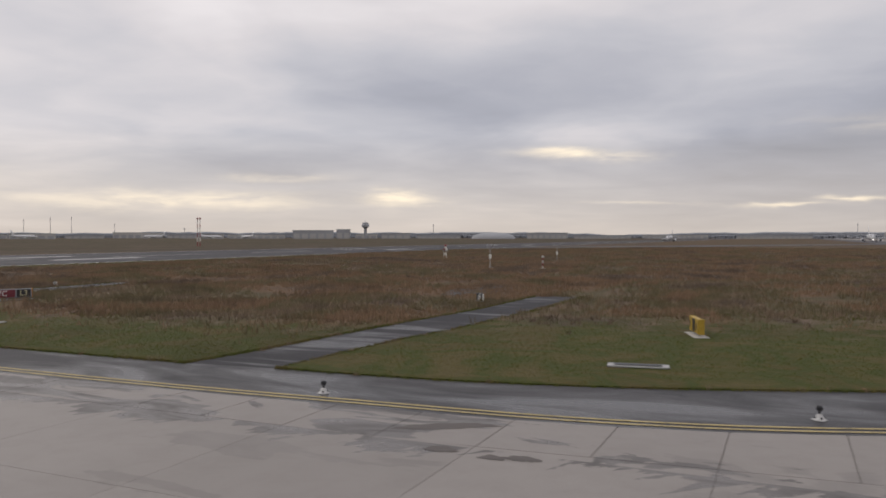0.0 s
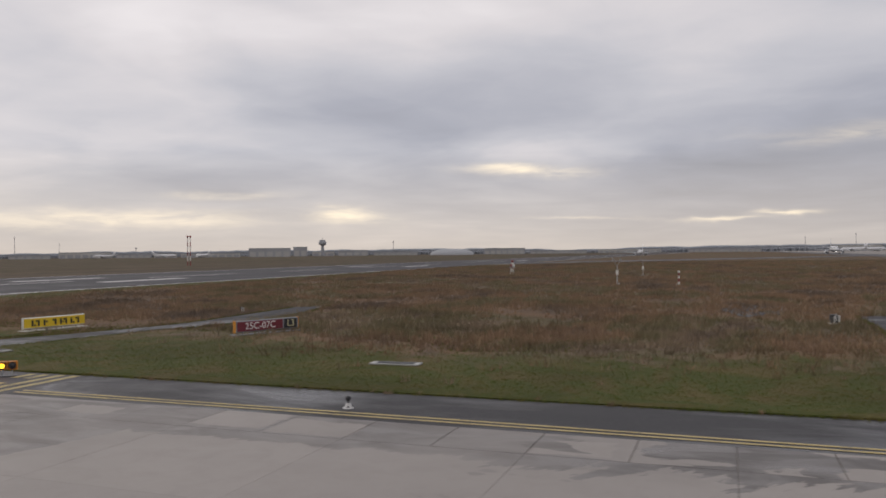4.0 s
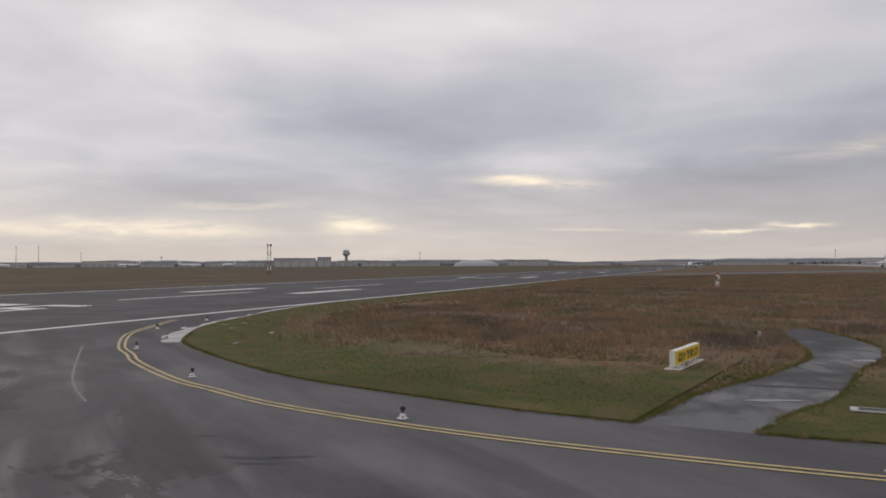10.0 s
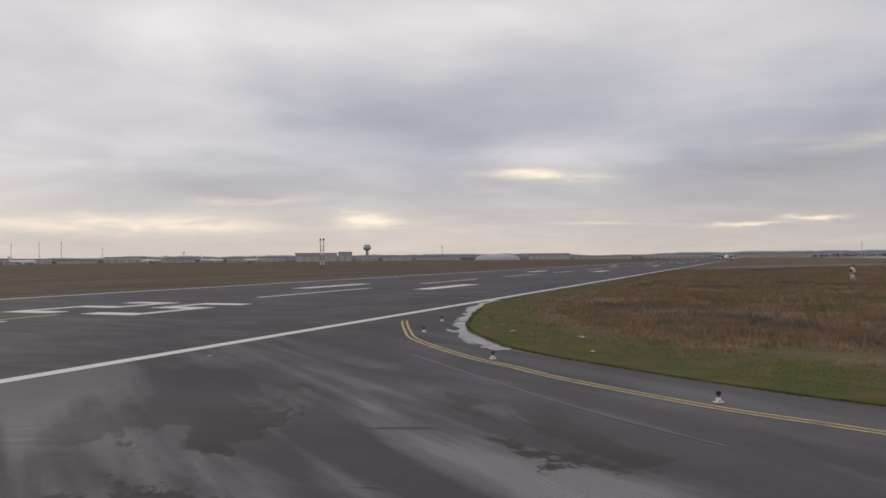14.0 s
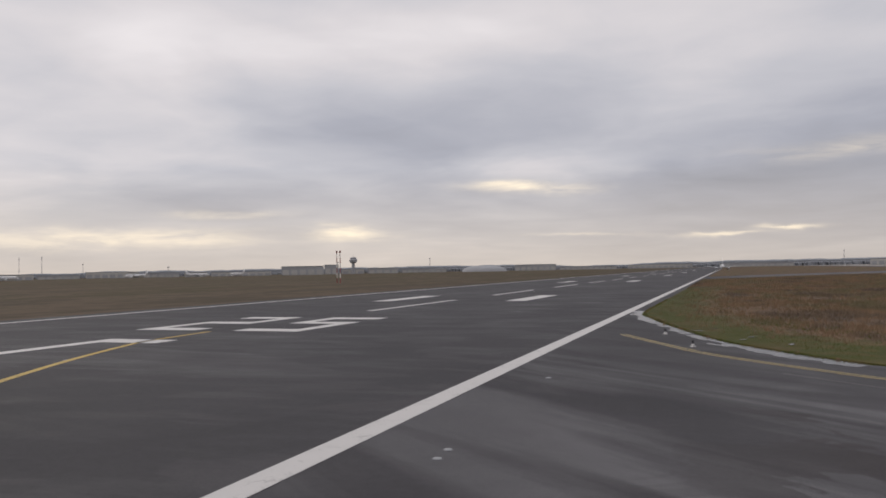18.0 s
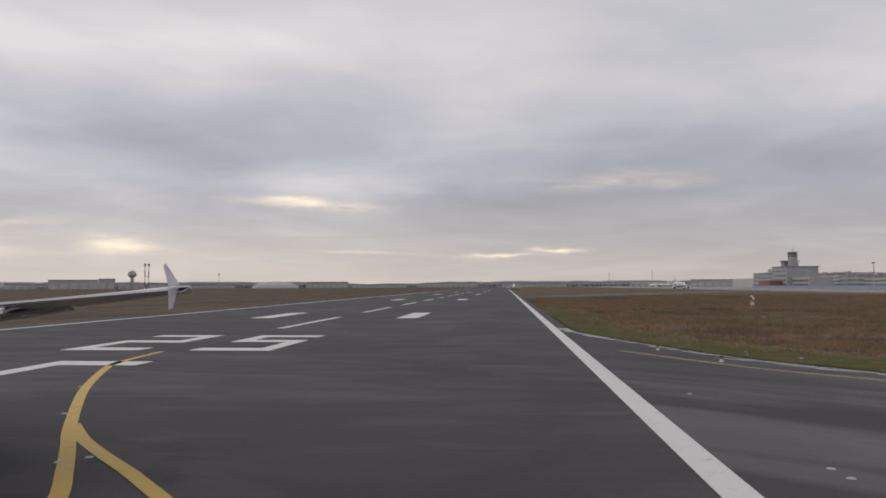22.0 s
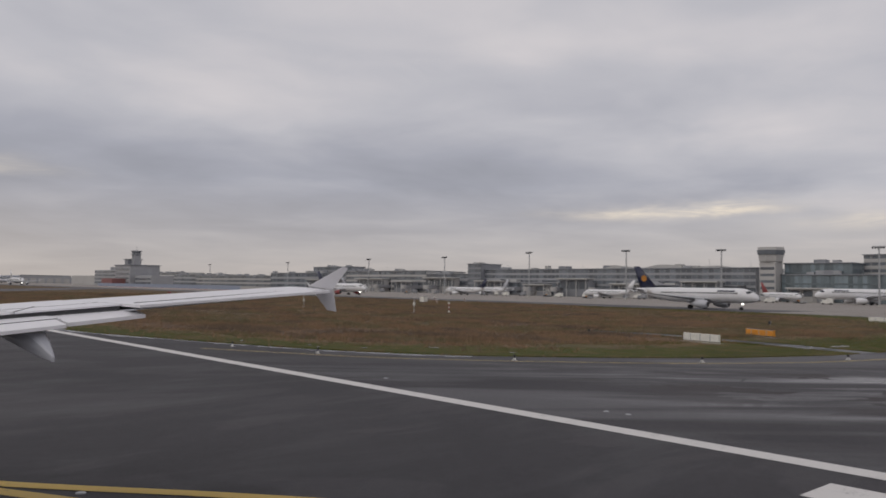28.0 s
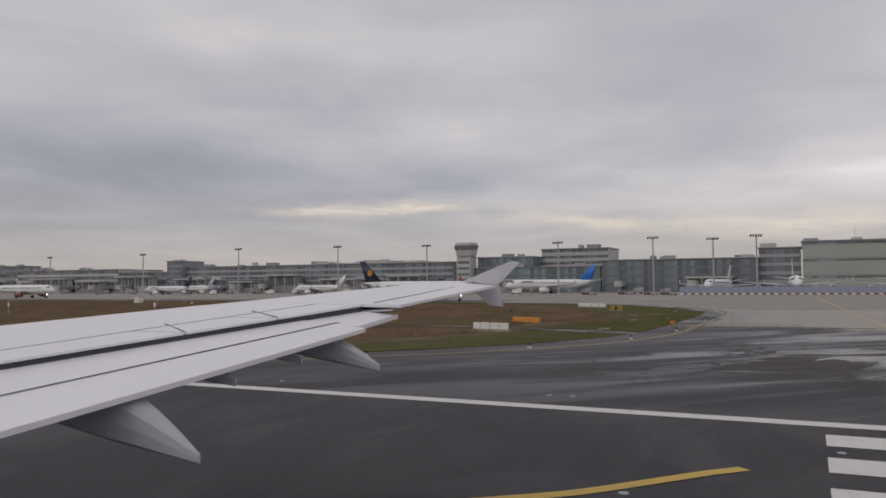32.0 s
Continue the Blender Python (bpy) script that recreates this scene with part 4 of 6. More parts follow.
    if title:
        bm = bmesh.new()
        for side in (1, -1):
            y = side * r * .97
            for i in range(8):
                x = -L * .165 - i * .62 * s
                box(bm, x - .22 * s, min(y, y - side * .12), zc + .50 * r, x + .22 * s, max(y, y - side * .12), zc + .72 * r)
        part("title_bars", bm, title, plane, "plain dark bars along the forward fuselage")["kind"] = "stuff"
    for gx, gy, wr, pairs in ((-5.0 * s, 0, .38 * s, 1), (-L * .335 - 5.0 * s, 3.8 * s, .58 * s, 1), (-L * .335 - 5.0 * s, -3.8 * s, .58 * s, 1)):
        leg = lathe([(.13 * s, wr), (.13 * s, zc - .7 * r)], 8)
        for v in leg.verts:
            v.co += Vector((gx, gy, 0))
        gear = part("nose_gear" if gy == 0 else "main_gear", leg, M_STEEL, plane)
        for side in (-1, 1):
            w = lathe([(wr * .8, -.16 * s), (wr, -.1 * s), (wr, .1 * s), (wr * .8, .16 * s)], 16)
            for v in w.verts:
                v.co = Vector((v.co.x + gx, gy + side * .32 * s + v.co.z, wr + v.co.y))
            part("wheel", w, M_RUBBER, gear)
        if gy == 0 and lights:
            lamp = lathe([(.24 * s, 0), (.24 * s, .12)], 12, "x")
            for v in lamp.verts:
                v.co += Vector((gx + .3 * s, 0, 1.65 * s))
            part("landing_light", lamp, M_LANDING, gear, "lit white landing light")
    return plane


def facing(x, y, yaw, z=0.0):
    """A pose on the ground whose +x axis points along yaw (degrees, counterclockwise from +x)."""
    return pose(x, y, z, 0, 0, yaw)


airliner(facing(182, 68, -90), "white narrow-body airliner with navy tail and yellow disc, taxiing", M_NAVY, 1.04, 2, M_GREY_PAINT, True, M_YELLOW_DISC, M_NAVY)
airliner(facing(222, 299, -90), "white narrow-body airliner with navy tail and red engines, taxiing", M_NAVY, 1.08, 2, M_RED, True, None, None, None, 1.12)
airliner(facing(182, 795, -90), "white airliner with lit landing light on the far taxiway", M_AIRCRAFT, 1.3, 2, None, True)
airliner(facing(4, 735, -90), "small white airliner seen head-on beyond the runway", M_AIRCRAFT, 1.0, 2, None, False)
airliner(facing(365, 128, 129), "white wide-body airliner with a bright blue tail parked at the terminal", M_BLUE, 1.34, 2, None, False, None, M_NAVY, None, 1.04)
airliner(facing(400, 149, -121), "white airliner with a red tail parked at the terminal", M_RED, 0.95, 2, None, False)
airliner(facing(348, 374, 98), "white airliner with a navy and white tail parked at the pier", M_NAVY, 0.95, 2, None, False, None, M_NAVY)
airliner(facing(395, 390, 82), "white airliner with a grey tail parked at the pier", M_GREY_PAINT, 1.0, 2, None, False)
airliner(facing(372, 272, 95), "white airliner parked beside the terminal pier", M_AIRCRAFT, 0.95, 2, None, False)
airliner(facing(345, -15.5, 183), "white four-engined airliner parked facing the runway", M_AIRCRAFT, 1.45, 4, M_GREY_PAINT, False, None, None, None, 1.15)
airliner(facing(375, 26, 172), "white airliner parked facing the runway", M_AIRCRAFT, 1.25, 2, M_GREY_PAINT, False, None, None, None, 1.1)
airliner(facing(350, -62, 185), "white four-engined airliner parked beside the hall", M_AIRCRAFT, 1.35, 4, M_GREY_PAINT, False, None, None, None, 1.1)
airliner(facing(372, 498, 20), "white airliner with a white tail parked at the far pier", M_GREY_PAINT, 1.0, 2, None, False)


# ---- terminal and other buildings ----
def building(x0, y0, x1, y1, h, storeys, wall, glass, label, name="terminal_building", base=0.0, bay=4.0, roof=0.7, sill=0.35):
    """A block with a ribbon of glazed panes a storey on the side that faces the runway and on its two ends."""
    m = thing(name, Matrix.Translation((x0, (y0 + y1) / 2, base)), label, "building", "airport buildings")
    w, d = abs(y1 - y0), abs(x1 - x0)
    part("wall", box(bmesh.new(), 0.25, -w / 2, 0, d, w / 2, h), wall, m)
    part("roof", soft_box(-roof, -w / 2 - roof, h, d + roof, w / 2 + roof, h + 0.6, 0.1, 1), M_CLAD_DARK if wall is not M_CLAD_DARK else M_CLAD_GREY, m, "flat roof with an overhanging edge")
    fl = h / storeys
    for k in range(storeys):
        bm = bmesh.new()
        bands = bmesh.new()
        n = max(1, int(w / bay))
        for i in range(n):
            a, b = -w / 2 + i * w / n, -w / 2 + (i + 1) * w / n
            box(bm, 0.12, a + 0.12, k * fl + sill * fl, 0.24, b - 0.12, (k + 0.94) * fl)
            box(bands, 0.02, a - 0.1, k * fl + sill * fl, 0.25, a + 0.1, (k + 0.94) * fl)
        win = part("window_band", bm, glass, m, "row of glazed panes")
        win["kind"] = "stuff"
        part("mullion", bands, wall, win)["kind"] = "stuff"
        part("parapet_band", box(bmesh.new(), -0.06, -w / 2, k * fl, 0.25, w / 2, k * fl + sill * fl * 0.95), wall, m)
    rnd = random.Random(int(y0 * 3 + h))
    for i in range(max(1, int(w / 16))):
        y, a, b = rnd.uniform(-w / 2 + 4, w / 2 - 4), rnd.uniform(1.2, 4.5), rnd.uniform(.9, 2.6)
        part("roof_plant", soft_box(rnd.uniform(1, 3), y - a, h + .5, rnd.uniform(5, 9), y + a, h + .6 + b, .1, 1), rnd.choice((M_CLAD_GREY, M_CLAD_PALE, M_CLAD_DARK)), m)
    for i in range(int(w / 60)):
        part("roof_aerial", lathe([(.12, h), (.06, h + rnd.uniform(4, 8))], 6), M_STEEL, m).location = (rnd.uniform(2, 8), rnd.uniform(-w / 2, w / 2), 0)
    return m


def gate_house(x, y0, y1, h, wall, label):
    """A low gate building: pale roof slab on columns over a recessed dark glass front."""
    m = thing("gate_house", Matrix.Translation((x, (y0 + y1) / 2, 0)), label, "building", "gate buildings at the pier")
    w = y1 - y0
    part("back_wall", box(bmesh.new(), 3.0, -w / 2, 0, 9.0, w / 2, h), wall, m)
    part("canopy", soft_box(-1.0, -w / 2 - 1, h, 9.5, w / 2 + 1, h + 1.0, .15, 1), M_CLAD_PALE, m, "pale canopy slab")
    n = max(2, int(w / 7))
    for i in range(n + 1):
        y = -w / 2 + i * w / n
        part("column", lathe([(.35, 0), (.35, h)], 8), M_CLAD_PALE, m).location = (0.0, y, 0)
        if i < n:
            part("pane", box(bmesh.new(), 2.8, y + .5, h * .45, 3.0, y + w / n - .5, h * .92), M_GLASS_DARK, m)
            if i % 2 == 0:
                part("roller_door", box(bmesh.new(), 2.85, y + .9, 0, 3.0, y + w / n - .9, h * .40), M_CLAD_DARK, m)
    return m


pier = building(450, 198, 490, 452, 20.5, 5, M_CLAD_GREY, M_GLASS_DARK, "long grey terminal pier with dark glazed storeys")
for y0, y1, rise in ((-112, -82, 1.5), (-80, -42, 2.6), (-40, -8, 1.9)):
    bm = bmesh.new()
    arch = []
    for k in range(13):
        y = y0 + (y1 - y0) * k / 12
        z = 20.9 + rise * math.sin(math.pi * k / 12)
        arch.append([bm.verts.new((x, y, z)) for x in (2.0, 30.0)] + [bm.verts.new((2.0, y, 20.6))])
    for p, q in zip(arch, arch[1:]):
        bm.faces.new((p[0], q[0], q[1], p[1]))
        bm.faces.new((p[2], q[2], q[0], p[0]))
    bmesh.ops.recalc_face_normals(bm, faces=bm.faces)
    part("vaulted_roof", bm, M_CLAD_PALE, pier, "shallow pale vaulted roof")
building(440, 205, 449, 300, 9.0, 2, M_CLAD_DARK, M_GLASS_DARK, "low dark gate building in front of the terminal")
building(442, 320, 449, 440, 10.0, 2, M_CLAD_DARK, M_GLASS_DARK, "low dark gate building in front of the terminal")
building(445, 436, 470, 452, 25.5, 6, M_CLAD_DARK, M_GLASS_DARK, "dark square block above the terminal roof")
building(450, 512, 500, 640, 20.0, 4, M_CLAD_PALE, M_GLASS_DARK, "pale terminal block with dark glazed openings")
building(450, 455, 480, 511, 17.0, 3, M_CLAD_GREY, M_GLASS_DARK, "grey terminal wing with glazed front")
building(470, 642, 520, 830, 19.0, 3, M_CLAD_GREY, M_GLASS_DARK, "long low grey pier beyond the terminal")
building(520, 830, 560, 1150, 17.0, 3, M_CLAD_PALE, M_GLASS_DARK, "pale far terminal building")
building(560, 1152, 600, 1330, 20.0, 3, M_CLAD_GREY, M_GLASS_DARK, "grey far hall at the end of the apron", bay=8.0)
building(585, 1332, 620, 1560, 24.0, 4, M_CLAD_PALE, M_GLASS_DARK, "pale far hall at the end of the apron", bay=8.0)
building(500, 700, 519, 780, 27.0, 5, M_CLAD_DARK, M_GLASS_DARK, "dark block rising behind the low pier")
building(452, 142, 500, 181, 23.0, 4, M_GLASS_TEAL, M_GLASS_TEAL, "teal glass terminal hall", bay=2.5, sill=0.12)
building(448, 97, 452, 181, 16.0, 3, M_GLASS_TEAL, M_GLASS_TEAL, "teal glass front of the terminal", bay=2.5, sill=0.12)
building(470, 97, 500, 142, 28.3, 7, M_CLAD_PALE, M_GLASS_DARK, "pale office block with ribbons of windows", sill=0.5)
building(450, 6, 490, 96, 19.5, 4, M_GLASS_TEAL, M_GLASS_DARK, "dark teal glass terminal hall", bay=2.5, sill=0.14)
building(455, -16, 480, 6, 25.0, 5, M_CLAD_GREY, M_GLASS_DARK, "grey stair block beside the large hall")
hall = building(450, -150, 520, -17, 28.0, 3, M_CLAD_GREEN, M_GLASS_TEAL, "large pale green hall with one long window", bay=8.0, sill=0.82)


for x, y0, y1, h, wall in ((430, 214, 238, 11.0, M_CLAD_GREY), (426, 262, 290, 9.0, M_CLAD_PALE), (432, 316, 342, 12.5, M_CLAD_DARK), (428, 352, 372, 8.0, M_CLAD_PALE), (430, 398, 428, 10.5, M_CLAD_GREY), (436, 462, 500, 13.0, M_CLAD_PALE), (438, 520, 548, 9.5, M_CLAD_DARK), (440, 566, 610, 12.0, M_CLAD_PALE), (452, 660, 720, 11.0, M_CLAD_GREY), (436, 150, 172, 7.5, M_CLAD_PALE), (440, 20, 44, 8.0, M_CLAD_GREY)):
    gate_house(x, y0, y1, h, wall, "low gate building with a pale canopy on columns")


def control_tower(x, y, h, w, label):
    m = thing("control_tower", Matrix.Translation((x, y, 0)), label, "control tower")
    part("shaft", soft_box(-w * .42, -w * .42, 0, w * .42, w * .42, h * .72, .2), M_CLAD_PALE, m)
    cab = lathe([(w * .54, h * .72), (w * .60, h * .745), (w * .68, h * .95), (w * .66, h), (w * .3, h * 1.005)], 8)
    part("cab", cab, M_CLAD_PALE, m, "pale flared control room")
    part("cab_glass", lathe([(w * .685, h * .86), (w * .72, h * .945)], 8), M_GLASS_DARK, m, "glazed band of the control room")
    bands = bmesh.new()
    for k in range(5):
        box(bands, -w * .43, -w * .36, h * (.10 + .12 * k), -w * .42, w * .36, h * (.15 + .12 * k))
    part("window_band", bands, M_GLASS_DARK, m)
    return m


control_tower(446, 186.5, 33.0, 12.0, "pale square control tower with a flared cab and dark windows")


def flood_mast(x, y, h):
    m = thing("floodlight_mast", Matrix.Translation((x, y, 0)), "tall grey floodlight mast with a crossbar of lamps", "floodlight mast", "floodlight masts along the apron")
    part("pole", lathe([(.42, 0), (.40, h * .4), (.28, h)], 10), M_STEEL, m)
    part("crossbar", soft_box(-.25, -2.7, h - .35, .25, 2.7, h + .05, .05), M_STEEL, m)
    for i in range(5):
        part("lamp", soft_box(-.75, -2.5 + 1.12 * i, h - 1.1, -.2, -1.75 + 1.12 * i, h - .35, .06), M_DARK_METAL, m)
    part("foot", soft_box(-.8, -.8, 0, .8, .8, .5, .08), M_SLAB, m)
    return m


for x, y, h in ((350, 298, 28.5), (350, 225.4, 28), (350, 168, 27), (350, 94, 26.5), (350, 47, 27.5), (350, 19.7, 26.2), (350, 1, 27), (352, 380, 27), (352, 470, 27), (356, 600, 26), (356, 760, 26)):
    flood_mast(x, y, h)


def old_tower():
    m = thing("old_control_building", Matrix.Translation((329, 911, 0)), "grey airport building with stepped roofs and a tower", "building", "airport buildings")
    part("main_block", soft_box(-6, -9, 0, 30, 40, 25, .3, 1), M_CLAD_GREY, m)
    part("roof", soft_box(-7, -10, 25, 31, 41, 26, .2, 1), M_CLAD_DARK, m)
    shaft = part("shaft", soft_box(0, -5, 26, 8, 3, 38, .2, 1), M_CLAD_GREY, m)
    cab = part("cab", lathe([(4.4, 0), (6.2, 1.4), (6.2, 2.0), (5.2, 2.4), (5.6, 4.8), (6.4, 5.0), (6.0, 5.8), (2.0, 6.2)], 8), M_CLAD_DARK, m, "dark tower cab")
    cab.location = (4, -1, 37)
    part("cab_glass", lathe([(5.35, 2.5), (5.7, 4.7)], 8), M_GLASS_DARK, cab)
    part("aerial", lathe([(.3, 6.0), (.15, 11.0)], 6), M_STEEL, cab)
    part("shaft_rib", soft_box(-.3, -1.6, 26, 0, -.4, 38, .1, 1), M_CLAD_DARK, shaft)
    part("viewing_room", soft_box(-2, 9, 26, 14, 20, 32, .3), M_CLAD_DARK, m, "dark viewing room on the roof")
    part("viewing_room_roof", soft_box(-3.5, 7.5, 32, 15.5, 21.5, 33, .2, 1), M_CLAD_GREY, m)
    part("red_block", soft_box(-22, 4, 0, -6, 40, 9, .2, 1), M_CLAD_RED, m, "low dull red front building")
    part("long_wing", soft_box(0, 40, 0, 30, 132, 20, .3, 1), M_CLAD_GREY, m)
    part("stair_head", soft_box(6, 70, 20, 16, 92, 24, .2, 1), M_CLAD_DARK, m)
    part("low_wing", soft_box(4, 132, 0, 30, 240, 13, .3, 1), M_CLAD_PALE, m)
    part("side_wing", soft_box(0, -60, 0, 26, -9, 13, .3, 1), M_CLAD_GREY, m)
    for name, x, y0, y1, z0, gap, k in (("window_band", -6, -7, 38, 3, 5.4, 4), ("window_band", 0, 42, 130, 3, 4.6, 4), ("window_band", 0, -58, -11, 3, 4.8, 2)):
        for i in range(k):
            band = bmesh.new()
            n = int((y1 - y0) / 4)
            for j in range(n):
                box(band, x - .3, y0 + (y1 - y0) * j / n + .3, z0 + gap * i, x, y0 + (y1 - y0) * (j + 1) / n - .3, z0 + gap * i + 2.2)
            part(name, band, M_GLASS_DARK, m)["kind"] = "stuff"
    return m


old_tower()


def blast_fence(x0, y0, x1, y1, h, label, bay):
    d = Vector((x1 - x0, y1 - y0))
    m = thing("blast_fence", pose(x0, y0, 0, 0, 0, math.degrees(math.atan2(d.y, d.x))), label, "blast fence", "blast fences")
    n = int(d.length / bay)
    g = d.length / n
    post = part("post", box(bmesh.new(), -.1, -.1, 0, .1, .1, h), M_STEEL, m)
    panel = part("panel", box(bmesh.new(), .12, -.06, .5, g - .12, .06, h), M_FENCE_BLUE, m)
    bw = part("kerb_block", soft_box(g * .05, -.5, 0, g * .48, -.1, .62, .05, 1), M_SIGN_WHITE, m)
    br = part("kerb_block", soft_box(g * .54, -.5, 0, g * .97, -.1, .62, .05, 1), M_RED, m)
    for i in range(1, n):
        for o in (post, panel, bw, br):
            q = new(o.name.split(".")[0], o.data)
            q.parent = m
            q.location = (i * d.length / n, 0, 0)
    return m


blast_fence(330, 32, 330, -110, 3.4, "blue-grey jet blast fence with red and white blocks", 3.2)
blast_fence(240, 760, 240, 470, 3.6, "long blue-grey jet blast fence beside the apron", 5.0)


def van(m, body, label, load=M_SIGN_WHITE):
    v = thing("service_van", m, label, "van", "service vehicles on the apron")
    part("body", soft_box(-2.6, -1.0, .45, 2.6, 1.0, 1.5, .15), body, v)
    part("cab", soft_box(.2, -.95, 1.4, 2.2, .95, 2.3, .2), body, v)
    part("windscreen", soft_box(2.0, -.85, 1.55, 2.26, .85, 2.15, .05), M_WINDOWS, v)
    part("load_box", soft_box(-2.6, -1.05, 1.4, .1, 1.05, 2.9, .1), load, v)
    for x in (-1.7, 1.7):
        for y in (-.95, .95):
            w = lathe([(.36, -.12), (.42, -.08), (.42, .08), (.36, .12)], 14)
            for q in w.verts:
                q.co = Vector((q.co.x + x, y + q.co.z, .42 + q.co.y))
            part("wheel", w, M_RUBBER, v)
    return v


first_van = van(facing(352, 320, 80), M_SIGN_WHITE, "small white airport service van on the apron")
dark_van = van(facing(356, 345, 40), M_CLAD_DARK, "small dark grey airport service truck on the apron", M_CLAD_GREY)
for i, (x, y, a) in enumerate(((360, 282, 100), (366, 205, 90), (372, 182, 60), (378, 60, 90), (352, 55, 95), (392, 110, 80), (365, 150, 120), (340, 40, 90), (380, 420, 70), (398, 250, 85), (404, 190, 95), (385, 335, 100), (410, 300, 60), (376, 232, 95), (395, 172, 80), (360, 120, 100), (368, 85, 85), (335, 20, 95), (380, 355, 30), (392, 460, 80), (405, 520, 95), (388, 30, 90), (362, 12, 85))):
    copy_thing(first_van if i % 3 == 0 else dark_van, facing(x, y, a))


def tug(m):
    v = thing("baggage_tug", m, "low dark baggage tug with an open trailer on the apron", "baggage tug", "service vehicles on the apron")
    part("body", soft_box(-1.4, -.7, .3, 1.4, .7, 1.0, .1), M_DARK_METAL, v)
    part("seat_post", soft_box(-1.2, -.6, .95, -.6, .6, 1.6, .08), M_YELLOW_DISC, v)
    part("trailer", soft_box(-5.0, -.8, .5, -1.9, .8, 1.1, .06), M_STEEL, v)
    for x in (-4.3, -2.5, -.9, .9):
        for y in (-.7, .7):
            w = lathe([(.28, -.1), (.32, 0), (.28, .1)], 12)
            for q in w.verts:
                q.co = Vector((q.co.x + x, y + q.co.z, .32 + q.co.y))
            part("wheel", w, M_RUBBER, v)
    return v


first_tug = tug(facing(330, 58, 90))
for x, y, a in ((320, 72, 85), (345, 250, 90), (350, 420, 75), (318, 44, 90), (316, 36, 80), (370, 190, 60), (384, 215, 110), (392, 320, 90), (374, 140, 80), (360, 64, 95)):
    copy_thing(first_tug, facing(x, y, a))


def boarding_bridge(m, label="grey boarding bridge on its drive column"):
    b = thing("boarding_bridge", m, label, "boarding bridge", "boarding bridges")
    part("tunnel", soft_box(-26, -1.6, 3.6, 0, 1.6, 6.6, .15), M_CLAD_GREY, b)
    part("cabin", lathe([(2.4, 3.4), (2.4, 6.8)], 12), M_CLAD_PALE, b)
    part("drive_column", soft_box(-6, -1.2, 0, -5, 1.2, 3.7, .1), M_STEEL, b)
    part("rotunda_column", lathe([(.8, 0), (.8, 3.7)], 10), M_STEEL, b).location = (-25, 0, 0)
    return b


first_bridge = boarding_bridge(facing(420, 336, 200))
for x, y, a in ((424, 366, 165), (420, 250, 190), (422, 222, 175), (425, 150, 190), (424, 112, 170), (422, 480, 190), (418, 300, 185), (420, 392, 172), (426, 516, 180), (428, 560, 195), (418, 206, 178), (430, 82, 182), (430, 40, 175)):
    copy_thing(first_bridge, facing(x, y, a))


def boarding_stairs(m):
    b = thing("boarding_stairs", m, "white mobile boarding stairs with a dark underside", "boarding stairs")
    bm = bmesh.new()
    for i in range(14):
        box(bm, -3.5 + .5 * i, -.9, .5 + .33 * i, -3.0 + .5 * i, .9, .62 + .33 * i)
    part("steps", bm, M_STEEL, b)
    for y in (-1.0, 1.0):
        rail = bmesh.new()
        v = [rail.verts.new(p) for p in ((-3.6, y, .5), (3.6, y, 5.1), (3.6, y, 6.2), (-3.6, y, 1.6))]
        f = rail.faces.new(v)
        bmesh.ops.solidify(rail, geom=[f], thickness=.06)
        part("side_panel", rail, M_SIGN_WHITE, b)
    part("chassis", soft_box(-4.2, -1.0, .35, 3.6, 1.0, .8, .08), M_DARK_METAL, b)
    for x in (-3.0, 2.6):
        for y in (-1.0, 1.0):
            w = lathe([(.36, -.12), (.40, 0), (.36, .12)], 12)
            for q in w.verts:
                q.co = Vector((q.co.x + x, y + q.co.z, .4 + q.co.y))
            part("wheel", w, M_RUBBER, b)
    return b


first_stairs = boarding_stairs(facing(352, -28, 20))
for x, y, a in ((366, 210, 120), (368, 204, 120), (366, 296, 200)):
    copy_thing(first_stairs, facing(x, y, a))

# ---- the far side of the airfield ----
def bearing(a, d, x0=31.0, y0=-28.0):
    return x0 - math.sin(radians(a)) * d, y0 + math.cos(radians(a)) * d


def far_block(a0, a1, d, h, mat, label, name="far_building", depth=40.0):
    p, q = Vector(bearing(a0, d)), Vector(bearing(a1, d))
    m = thing(name, pose(p.x, p.y, 0, 0, 0, math.degrees(math.atan2(q.y - p.y, q.x - p.x))), label, "building", "far airport buildings")
    w = (q - p).length
    part("wall", soft_box(0, 0, 0, w, depth, h, .4, 1), mat, m)
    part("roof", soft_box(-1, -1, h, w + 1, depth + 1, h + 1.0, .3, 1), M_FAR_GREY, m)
    for i in range(max(2, int(w / 14))):
        g = w / max(2, int(w / 14))
        part("door", box(bmesh.new(), i * g + g * .15, -.25, 0, i * g + g * .85, 0, h * .62), M_CLAD_PALE if mat is not M_FAR_WHITE else M_FAR_GREY, m)
    return m


